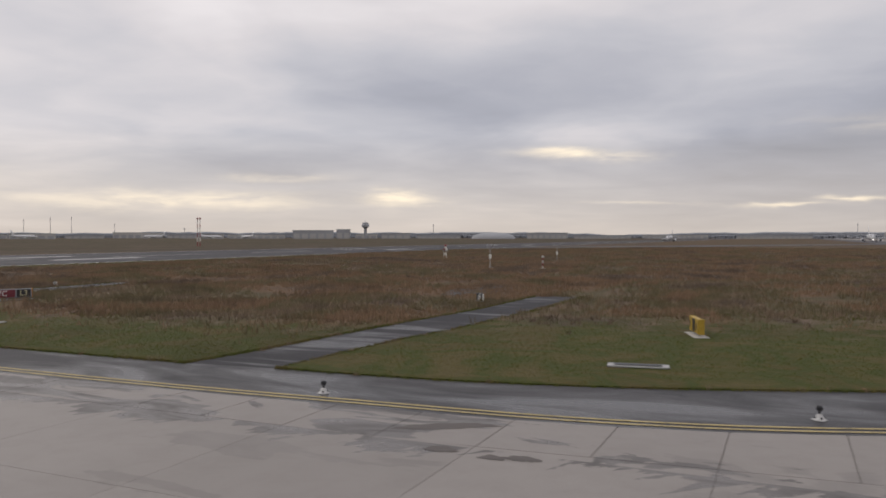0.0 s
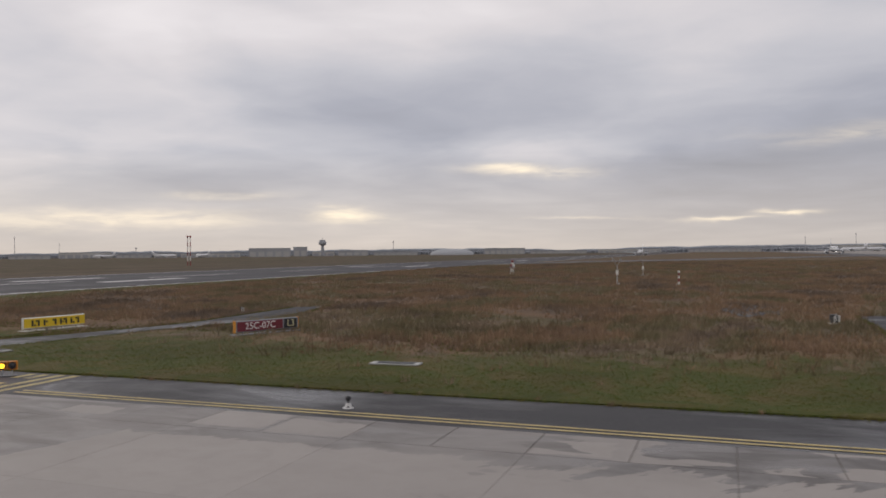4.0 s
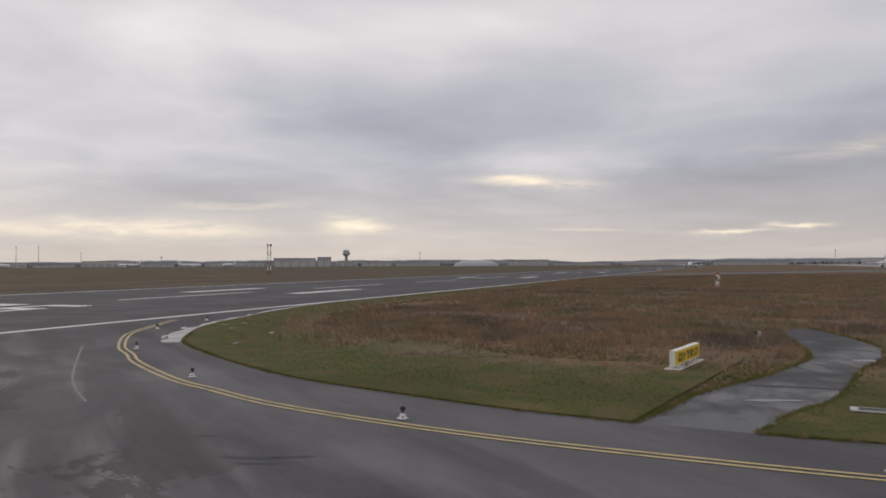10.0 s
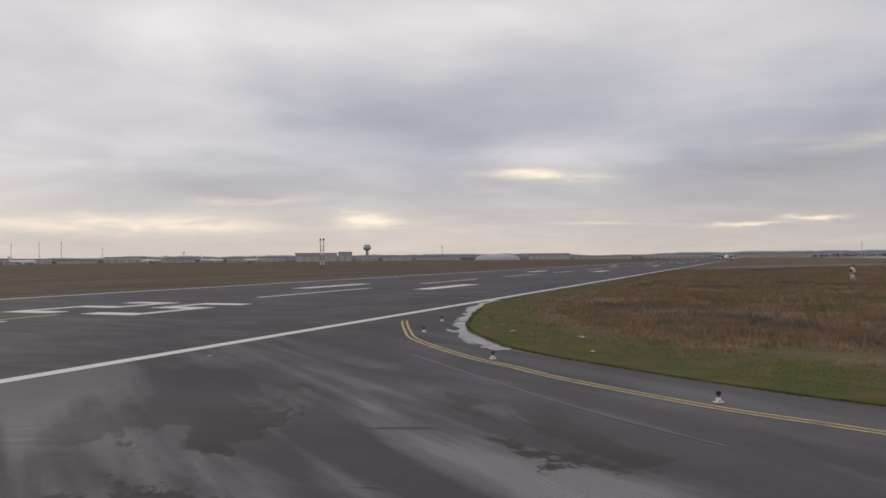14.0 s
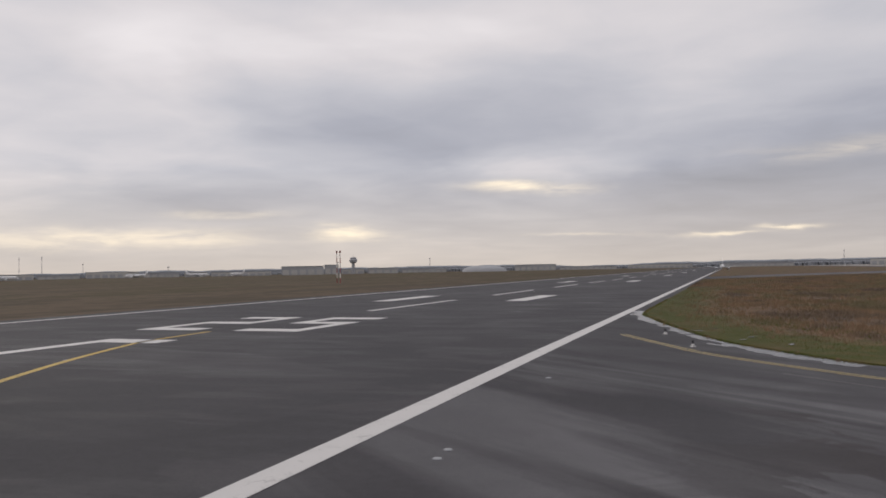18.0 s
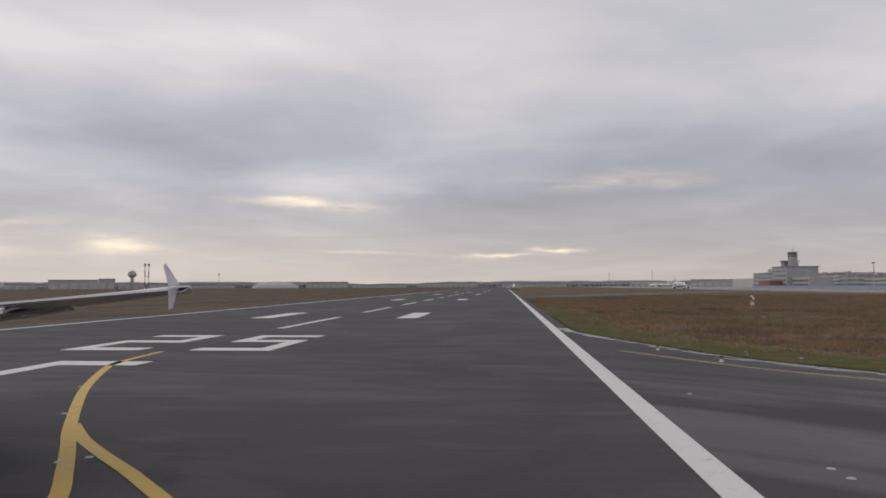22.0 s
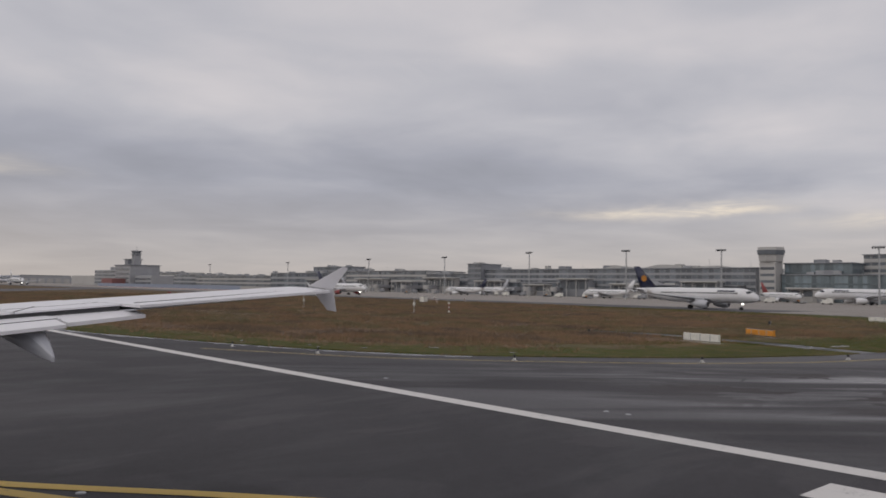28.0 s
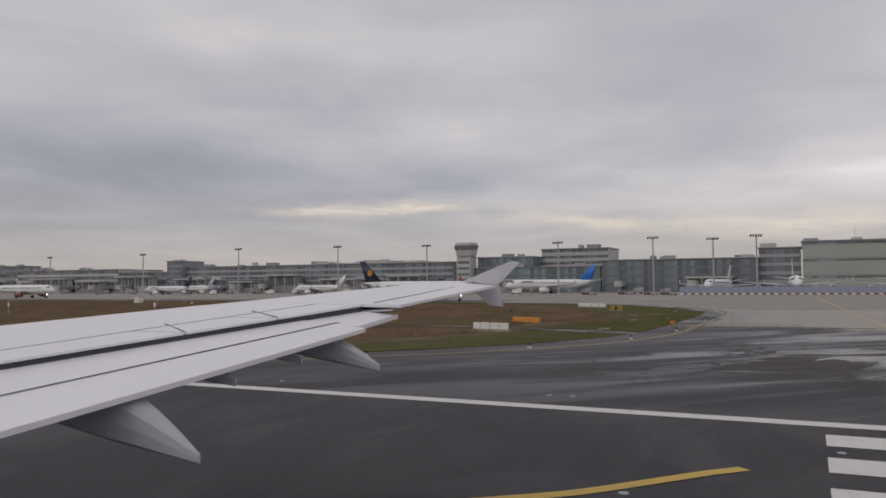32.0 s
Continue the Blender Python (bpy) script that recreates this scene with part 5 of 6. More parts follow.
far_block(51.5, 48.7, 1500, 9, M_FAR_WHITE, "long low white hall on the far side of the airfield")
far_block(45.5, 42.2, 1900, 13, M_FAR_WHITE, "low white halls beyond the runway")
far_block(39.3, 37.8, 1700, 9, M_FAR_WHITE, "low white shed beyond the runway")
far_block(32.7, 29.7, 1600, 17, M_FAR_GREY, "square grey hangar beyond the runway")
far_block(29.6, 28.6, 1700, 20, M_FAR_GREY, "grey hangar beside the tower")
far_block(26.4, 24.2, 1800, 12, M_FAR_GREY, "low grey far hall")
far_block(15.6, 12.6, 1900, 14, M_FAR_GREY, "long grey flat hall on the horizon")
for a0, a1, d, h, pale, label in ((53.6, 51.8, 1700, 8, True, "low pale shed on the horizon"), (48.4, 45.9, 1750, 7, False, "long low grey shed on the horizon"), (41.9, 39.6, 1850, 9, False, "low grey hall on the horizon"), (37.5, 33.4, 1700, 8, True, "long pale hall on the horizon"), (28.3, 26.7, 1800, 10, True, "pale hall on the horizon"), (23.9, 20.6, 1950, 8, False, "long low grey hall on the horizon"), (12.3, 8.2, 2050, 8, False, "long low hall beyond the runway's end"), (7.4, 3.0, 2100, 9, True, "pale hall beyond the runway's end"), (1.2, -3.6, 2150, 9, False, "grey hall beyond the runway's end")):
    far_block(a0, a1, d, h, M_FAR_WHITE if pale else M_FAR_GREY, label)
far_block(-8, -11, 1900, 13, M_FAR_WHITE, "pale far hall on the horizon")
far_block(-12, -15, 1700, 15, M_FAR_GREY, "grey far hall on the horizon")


def far_tower():
    m = thing("far_control_tower", Matrix.Translation((-776, 1522, 0)), "slender far control tower with a round head", "control tower")
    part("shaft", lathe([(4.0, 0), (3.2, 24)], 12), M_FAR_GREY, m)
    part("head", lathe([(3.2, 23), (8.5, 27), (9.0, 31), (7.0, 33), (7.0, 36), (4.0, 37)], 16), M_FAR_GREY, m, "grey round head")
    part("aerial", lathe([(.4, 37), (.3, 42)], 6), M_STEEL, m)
    return m


far_tower()


def lattice_mast(x, y, h, w, label, mat_a, mat_b):
    m = thing("lattice_mast", Matrix.Translation((x, y, 0)), label, "mast")
    for s in (-1, 1):
        for k in range(6):
            part("leg", box(bmesh.new(), s * w / 2 - .14, -.14, h * k / 6, s * w / 2 + .14, .14, h * (k + 1) / 6), mat_a if k % 2 == 0 else mat_b, m)
    for k in range(1, 4):
        part("cross_piece", box(bmesh.new(), -w / 2, -.1, h * .22 * k, w / 2, .1, h * .22 * k + .22), M_STEEL, m)
    for s in (-1, 1):
        part("cap", soft_box(s * w / 2 - .3, -.3, h - .1, s * w / 2 + .3, .3, h + .8, .05), mat_a, m)
    return m


lattice_mast(-142, 256.5, 12.6, 1.5, "red and white twin lattice aerial mast", M_RED, M_SIGN_WHITE)


def thin_mast(x, y, h, head):
    m = thing("aerial_mast", Matrix.Translation((x, y, 0)), "thin grey aerial mast on the horizon", "mast", "far masts")
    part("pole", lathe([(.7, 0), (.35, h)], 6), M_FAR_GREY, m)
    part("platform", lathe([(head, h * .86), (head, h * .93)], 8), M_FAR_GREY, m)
    return m


for a, d, h, head in ((49.4, 1900, 48, .8), (48.1, 1900, 50, .8), (51.0, 1900, 44, .8), (40.4, 1600, 22, 2.4), (22.0, 1500, 30, 1.2), (45.6, 2200, 40, 1.0), (-6.5, 1900, 35, 1.0), (-9.5, 1900, 40, 1.0)):
    thin_mast(*bearing(a, d), h, head)


def earth_mound():
    x, y = bearing(17.9, 1750)
    bm = bmesh.new()
    rows = []
    for j in range(6):
        f = j / 5
        rows.append([bm.verts.new((52 * math.cos(2 * math.pi * i / 28) * math.cos(f * math.pi / 2) ** .7, 40 * math.sin(2 * math.pi * i / 28) * math.cos(f * math.pi / 2) ** .7, 14 * math.sin(f * math.pi / 2) - .1)) for i in range(28)])
    for a, b in zip(rows, rows[1:]):
        for i in range(28):
            bm.faces.new((a[i], a[(i + 1) % 28], b[(i + 1) % 28], b[i]))
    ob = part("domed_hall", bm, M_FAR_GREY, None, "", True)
    ob.location = (x, y, 0)
    return tagged(ob, "low grey domed hall on the horizon", "building")


earth_mound()
for a, d, yaw in ((37.7, 1540, 25), (43.2, 1600, 200), (49.6, 1350, 20), (36.3, 1500, 160), (-9.0, 1500, 150), (-11.5, 1600, 30)):
    airliner(facing(*bearing(a, d), yaw), "far white airliner parked beyond the runway", M_AIRCRAFT, 1.2)


def woods(r, lo, hi, mat, label, seed, a0=0, a1=360, step=0.12):
    rnd = random.Random(seed)
    bm = bmesh.new()
    h = (lo + hi) / 2
    prev = None
    k = int((a1 - a0) / step)
    for i in range(k + 1):
        a = radians(a0 + i * step)
        h = min(hi, max(lo, h + rnd.uniform(-1, 1) * (hi - lo) * .22))
        rr = r + rnd.uniform(-12, 12)
        x, y = 31 - math.sin(a) * rr, -28 + math.cos(a) * rr
        x2, y2 = 31 - math.sin(a) * (rr + 30), -28 + math.cos(a) * (rr + 30)
        row = (bm.verts.new((x, y, -.5)), bm.verts.new((x, y, h * .8)), bm.verts.new((x2, y2, h)))
        if prev:
            bm.faces.new((prev[0], prev[1], row[1], row[0]))
            bm.faces.new((prev[1], prev[2], row[2], row[1]))
        prev = row
    ob = part("far_woods", bm, mat)
    return tagged(ob, label, "woods", kind="stuff")


woods(2600, 6, 12, M_FAR_WOODS, "hazy line of far woods along the horizon", 5)
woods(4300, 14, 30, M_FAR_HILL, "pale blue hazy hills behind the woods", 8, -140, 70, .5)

# ---- signs, lamps and fittings along the taxiway ----
def letters(text, size, mat, parent, m, label):
    """Raised lettering with the built-in font, turned into a mesh."""
    cu = bpy.data.curves.new("lettering", "FONT")
    cu.body, cu.size, cu.extrude, cu.align_x, cu.align_y = text, size, 0.01, "CENTER", "CENTER"
    tmp = bpy.data.objects.new("lettering", cu)
    me = bpy.data.meshes.new_from_object(tmp)
    bpy.data.objects.remove(tmp)
    me.materials.append(mat)
    ob = new("lettering", me)
    ob.parent, ob.matrix_local = parent, m
    ob["label"] = label
    return ob


def sign_pose(x0, y0, x1, y1):
    """Origin in the middle between two feet; +x runs along the sign, -y is its front."""
    return pose((x0 + x1) / 2, (y0 + y1) / 2, 0, 0, 0, math.degrees(math.atan2(y1 - y0, x1 - x0)))


def sign_board(m, w, h, faces, housing, label, bars=(), back=None, footing=None):
    s = thing("taxiway_sign", m, label, "sign", "taxiway signs")
    part("housing", soft_box(-w / 2, -.12, .16, w / 2, .12, .16 + h, .03), housing, s)
    for x in (-1, 1):
        part("end_cap", soft_box(x * w / 2 - .02, -.13, .15, x * w / 2 + .02, .13, .17 + h, .01, 1), back or housing, s)
    for a, b, mat in faces:
        part("face", soft_box(a + .05, -.145, .21, b - .05, -.115, .11 + h, .01, 1), mat, s)
    for i in range(3):
        part("back_rib", soft_box(-w / 2 + w * (.22 + .28 * i), .115, .2, -w / 2 + w * (.24 + .28 * i), .15, .12 + h, .008, 1), M_STEEL, s)
    part("slab", soft_box(-w / 2 - .15, -.35, .0, w / 2 + .15, .35, .05, .02, 1), footing or M_SLAB, s, "concrete footing")
    if back:
        part("back_panel", soft_box(-w / 2 + .03, .112, .19, w / 2 - .03, .135, .13 + h, .01, 1), back, s, "plain orange back")
    k = max(2, int(w / 1.0))
    for i in range(k):
        x = -w / 2 + w * (i + .5) / k
        part("leg", lathe([(.05, .05), (.05, .24)], 8), M_STEEL, s).location = (x, 0, 0)
    for a, b, z0, z1 in bars:
        part("bar", soft_box(a, -.158, z0 - .08, b, -.14, z1 - .08, .005, 1), M_SIGN_BLACK, s)
    return s


front = Matrix.Rotation(radians(90), 4, "X")
runway_sign = sign_board(sign_pose(57.9, 7.4, 59.7, 11.3), 4.2, .64, [(-2.05, 1.05, M_SIGN_RED), (1.05, 2.05, M_SIGN_BLACK)], M_CLAD_DARK, "dark red runway sign reading 25C-07C with a black L3 panel", (), M_SIGN_ORANGE, M_CLAD_DARK)
letters("25C-07C", .54, M_LETTER_WHITE, runway_sign, Matrix.Translation((-.5, -.145, .48)) @ front, "white letters 25C-07C")
letters("L3", .54, M_LETTER_YELLOW, runway_sign, Matrix.Translation((1.55, -.145, .48)) @ front, "pale letters L3")
rnd = random.Random(4)
marks = []
for i, x in enumerate((-1.55, -1.15, -.78, -.05, .30, .66, 1.02, 1.50)):
    marks.append((x, x + .12, .38, .74))
    if i % 2 == 0:
        marks.append((x + .14, x + .28, .38 + .09 * (i % 3), .48 + .09 * (i % 3)))
    else:
        marks.append((x - .14, x - .02, .62, .74))
sign_board(sign_pose(43.75, 6.0, 44.5, 9.85), 4.0, .66, [(-2.07, 2.07, M_SIGN_YELLOW)], M_SIGN_WHITE, "yellow taxiway sign with unreadable black marks, white at the back", marks)
sign_board(sign_pose(105.7, 10.5, 106.35, 8.5), 1.9, .68, [(-.95, -.32, M_DULL_YELLOW), (-.32, .22, M_SIGN_BLACK), (.22, .95, M_DULL_YELLOW)], M_DULL_YELLOW, "small yellow taxiway sign with a black middle panel", [(-.8, -.68, .42, .72), (.5, .62, .42, .72)])
sign_board(sign_pose(123.5, 15.5, 127.0, 22.0), 7.2, .66, [(-3.5, 3.5, M_SIGN_YELLOW)], M_SIGN_WHITE, "long taxiway sign showing its white back on the lawn")


def guard_light(m):
    g = thing("runway_guard_light", m, "orange runway guard light with one of two amber lamps lit", "guard light")
    for x, mat, lit in ((-.27, M_ORANGE_BOX, True), (.27, M_ORANGE_BOX, False)):
        lamp = part("lamp_housing", soft_box(x - .25, -.10, .38, x + .25, .16, .88, .04), mat, g, "orange lamp housing")
        part("visor", soft_box(x - .25, -.34, .86, x + .25, -.08, .90, .01, 1), M_ORANGE_BOX, lamp)
        part("rim", lathe([(.205, 0), (.205, .05), (.16, .06)], 20), M_SIGN_BLACK, lamp).matrix_local = Matrix.Translation((x, -.09, .63)) @ front
        part("lens", lathe([(.165, .02), (.15, .07), (.06, .10)], 18), M_AMBER if lit else M_WINDOWS, lamp, "lit amber lens" if lit else "dark lens").matrix_local = Matrix.Translation((x, -.09, .63)) @ front
    for x in (-.25, .25):
        part("leg", lathe([(.035, .0), (.035, .40)], 8), M_STEEL, g).location = (x, 0, 0)
    part("base", soft_box(-.5, -.22, 0, .5, .22, .05, .01, 1), M_DARK_METAL, g)
    return g


guard_light(pose(58.18, -7.44, 0, 0, 0, 40) @ Matrix.Scale(0.66, 4))


def edge_light(m):
    e = thing("taxiway_edge_light", m, "small taxiway edge light with a white cone and dark cap", "edge light", "lights along the taxiway edge")
    part("base", lathe([(.17, 0), (.17, .02), (.15, .03)], 16), M_WHITE_PLASTIC, e)
    part("cone", lathe([(.135, .025), (.10, .08), (.06, .15)], 16), M_WHITE_PLASTIC, e, "white flared cone")
    for k in range(4):
        slot = part("slot", soft_box(-.025, -.135, .035, .025, -.075, .085, .008, 1), M_SIGN_BLACK, e)
        slot.rotation_euler = (0, 0, math.pi / 2 * k + .4)
    part("stem", lathe([(.028, .13), (.028, .25)], 10), M_SIGN_BLACK, e)
    part("cap", lathe([(.055, .23), (.08, .26), (.08, .33), (.05, .365), (.02, .37)], 14), M_SIGN_BLACK, e, "dark lamp cap")
    return e


first_light = edge_light(Matrix.Translation((97.5, -8.75, 0)))
for x, y in ((110.6, -6.5), (73.5, -9.0), (49.5, -9.15), (37.1, -7.4), (25.6, -2.5), (15.7, 5.2), (7.7, 16.0), (5.6, 24.2), (122.5, -1.6), (134.0, 4.6)):
    copy_thing(first_light, Matrix.Translation((x, y, 0)))


def flush_light(m):
    e = thing("flush_runway_light", m, "flat pale metal light set flush in the asphalt", "flush light", "lights set in the runway")
    part("rim", lathe([(.12, 0), (.105, .018)], 18), M_CLAD_GREY, e)
    part("lens", lathe([(.09, .017), (.07, .026)], 14), M_STEEL, e)
    return e


first_flush = flush_light(Matrix.Translation((3.01, -12.13, .004)))
for x, y in ((2.94, -11.18), (-24.3, 2.9), (-20.8, -4.3), (-16.6, -11.7), (-16.1, -11.1), (-17.9, -12.9), (-10.8, -17.2), (-4.5, -21.6), (2.6, 2.0), (-57.0, 60.0), (2.6, 62.0)):
    copy_thing(first_flush, Matrix.Translation((x, y, .004)))


def drain(m):
    d = thing("drain_grating", m, "long drain grating in a white concrete frame", "drain", "drains in the lawn")
    for x0, y0, x1, y1, mat in ((-1.05, -.33, 1.05, -.27, M_CLAD_PALE), (-1.05, .27, 1.05, .33, M_CLAD_DARK), (-1.05, -.27, -.82, .27, M_CLAD_PALE), (.82, -.27, 1.05, .27, M_CLAD_PALE)):
        part("frame_side", soft_box(x0, y0, 0, x1, y1, .055, .012, 1), mat, d)
    for i in range(17):
        x = -.80 + i * .098
        part("grate_bar", box(bmesh.new(), x, -.26, .0, x + .05, .26, .052), M_DARK_METAL, d)
    return d


first_drain = drain(pose(105.1, -.5, .04, 0, 0, 10))
for x, y, a in ((71.3, -.5, 4), (50.6, -1.8, -6)):
    copy_thing(first_drain, pose(x, y, .04, 0, 0, a))


def marker_post(m, mat_a, mat_b, h, label):
    p = thing("marker_post", m, label, "marker post", "marker posts in the grass")
    for k in range(4):
        part("post_band", lathe([(.10, h * k / 4), (.10, h * (k + 1) / 4)], 10), mat_a if k % 2 else mat_b, p)
    part("head", soft_box(-.15, -.15, h, .15, .15, h + .28, .04), mat_b, p)
    part("foot", soft_box(-.35, -.35, 0, .35, .35, .08, .02, 1), M_SLAB, p)
    return p


def forked_post(m):
    """A slim white post that ends in a fork with a sensor on each arm."""
    p = thing("sensor_post", m, "slim white forked sensor post in the rough grass", "sensor post", "sensor posts in the grass")
    part("pole", lathe([(.07, 0), (.06, 2.5)], 10), M_CLAD_PALE, p)
    part("box", soft_box(-.17, -.14, 1.3, .17, .14, 1.95, .03), M_SIGN_WHITE, p, "white equipment box")
    for side in (-1, 1):
        arm = part("arm", lathe([(.03, 0), (.03, 1.05)], 8), M_CLAD_PALE, p)
        arm.matrix_local = Matrix.Translation((0, 0, 2.45)) @ Matrix.Rotation(side * radians(28), 4, "Y")
        part("sensor", soft_box(side * .49 - .07, -.07, 3.34, side * .49 + .07, .07, 3.52, .03), M_STEEL, p)
    part("foot", soft_box(-.35, -.35, 0, .35, .35, .08, .02, 1), M_SLAB, p)
    return p


first_fork = forked_post(Matrix.Translation((69.7, 79.2, 0)))
copy_thing(first_fork, pose(69.5, 116.1, 0, 0, 0, 35) @ Matrix.Scale(0.9, 4))
for x, y, h in ((77.9, 78.7, 1.6), (127.0, 137.0, 1.0), (153.7, 167.8, 1.2), (155.7, 155.2, 1.2)):
    marker_post(Matrix.Translation((x, y, 0)), M_RED, M_SIGN_WHITE, h, "white and red marker post in the rough grass")


def field_box(m):
    b = thing("field_cabinet", m, "small dark field cabinet with white slanting stripes", "cabinet", "field cabinets")
    part("body", soft_box(-.4, -.25, .12, .25, .25, .95, .04), M_DARK_METAL, b)
    part("side_panel", soft_box(.24, -.22, .18, .45, .22, .85, .03), M_SIGN_WHITE, b)
    for i in range(3):
        stripe = part("stripe", soft_box(-.24, -.272, -.05, .24, -.252, .05, .004, 1), M_SIGN_WHITE, b)
        stripe.location, stripe.rotation_euler = (-.08, 0, .32 + .23 * i), (0, -.75, 0)
    part("foot", soft_box(-.5, -.35, 0, .55, .35, .14, .02, 1), M_SLAB, b)
    return b


tagged(part("paved_pad", blot(86.0, 34.5, 2.3, 6.2, 0, 31, 0.012), M_SHOULDER), "low worn asphalt pad sunk in the rough grass", "pad", kind="structure")
first_box = field_box(pose(90.1, 22.8, 0, 0, 0, 20) @ Matrix.Scale(0.62, 4))
copy_thing(first_box, pose(47.5, 23.2, 0, 0, 0, 35) @ Matrix.Scale(0.62, 4))
white_box = thing("equipment_shelter", Matrix.Translation((141.1, 158.9, 0)), "small white equipment shelter in the rough grass", "shelter")
part("body", soft_box(-.9, -.9, .1, .9, .9, 1.7, .06), M_SIGN_WHITE, white_box)
part("lid", soft_box(-1.0, -1.0, 1.7, 1.0, 1.0, 1.85, .04), M_CLAD_PALE, white_box)
part("plinth", soft_box(-1.1, -1.1, 0, 1.1, 1.1, .12, .03), M_SLAB, white_box)


def wind_marker(m):
    w = thing("red_white_marker", m, "red and white ball marker on a short lattice stand", "marker")
    for x, y in ((-.5, -.3), (.5, -.3), (0, .5)):
        leg = lathe([(.06, 0), (.05, 2.4)], 8)
        part("leg", leg, M_SIGN_WHITE, w).location = (x, y, 0)
    part("deck", soft_box(-.8, -.6, 2.2, .8, .7, 2.35, .03), M_STEEL, w)
    for x, z, mat in ((-.30, 2.75, M_RED), (.35, 2.70, M_SIGN_WHITE), (.0, 3.30, M_SIGN_WHITE), (.05, 3.95, M_RED)):
        b = bmesh.new()
        bmesh.ops.create_icosphere(b, subdivisions=2, radius=.42)
        part("ball", b, mat, w, "", True).location = (x, 0, z)
    part("panel", soft_box(-.3, -.5, .9, .35, -.3, 1.7, .04), M_SIGN_WHITE, w)
    return w


wind_marker(Matrix.Translation((42.8, 123.8, 0)) @ Matrix.Scale(0.68, 4))

# ---- right wing of the airliner that lines up on the runway ----
WING_C, WING_YAW = Vector((-26.96, -23.04, 4.541)), 7.06
ahead = Vector((-math.sin(radians(WING_YAW)), math.cos(radians(WING_YAW)), 0))
right = Vector((math.cos(radians(WING_YAW)), math.sin(radians(WING_YAW)), 0))


def wing_point(s, f, z):
    """A place on the wing: s metres out, f ahead of the cabin window, z over the wing's mean plane."""
    return WING_C + right * s + ahead * f + Vector((0, 0, -1.5 + 0.1 * s + z))


def wing_sheet(rows, thick, mat, name, parent, label=""):
    """A thin curved panel through rows of (s, f, z) points, thick metres deep."""
    bm = bmesh.new()
    grids = []
    for low in (0, 1):
        grids.append([[bm.verts.new(wing_point(s, f, z - low * thick)) for s, f, z in row] for row in rows])
    n, k = len(rows), len(rows[0])
    for g, flip in zip(grids, (False, True)):
        for i in range(n - 1):
            for j in range(k - 1):
                q = (g[i][j], g[i][j + 1], g[i + 1][j + 1], g[i + 1][j])
                bm.faces.new(q[::-1] if flip else q)
    a, b = grids
    for j in range(k - 1):
        bm.faces.new((a[0][j], b[0][j], b[0][j + 1], a[0][j + 1]))
        bm.faces.new((a[-1][j + 1], b[-1][j + 1], b[-1][j], a[-1][j]))
    for i in range(n - 1):
        bm.faces.new((a[i + 1][0], b[i + 1][0], b[i][0], a[i][0]))
        bm.faces.new((a[i][-1], b[i][-1], b[i + 1][-1], a[i + 1][-1]))
    bmesh.ops.recalc_face_normals(bm, faces=bm.faces)
    inv = parent.matrix_world.inverted()
    for v in bm.verts:
        v.co = inv @ v.co
    return part(name, bm, mat, parent, label)


def spoiler_edge(s):
    return 9.28 - (s - 7.34) * 0.41


def lead_edge(s):
    return 12.5 - (s - 9.76) * 0.77


def flap_edge(s):
    return 7.58 - (s - 6.0) * 0.141


def flap_crease(s):
    return 8.36 - (s - 6.62) * 0.245


M_WING_SKIN = plain("pale_grey_wing_skin", (0.76, 0.755, 0.785), 0.38, 0.0, 0.05, 0.5)
# Fairings and lower skin are toned down to carry the shade under the wing.
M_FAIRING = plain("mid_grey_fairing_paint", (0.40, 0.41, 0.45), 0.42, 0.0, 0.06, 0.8)


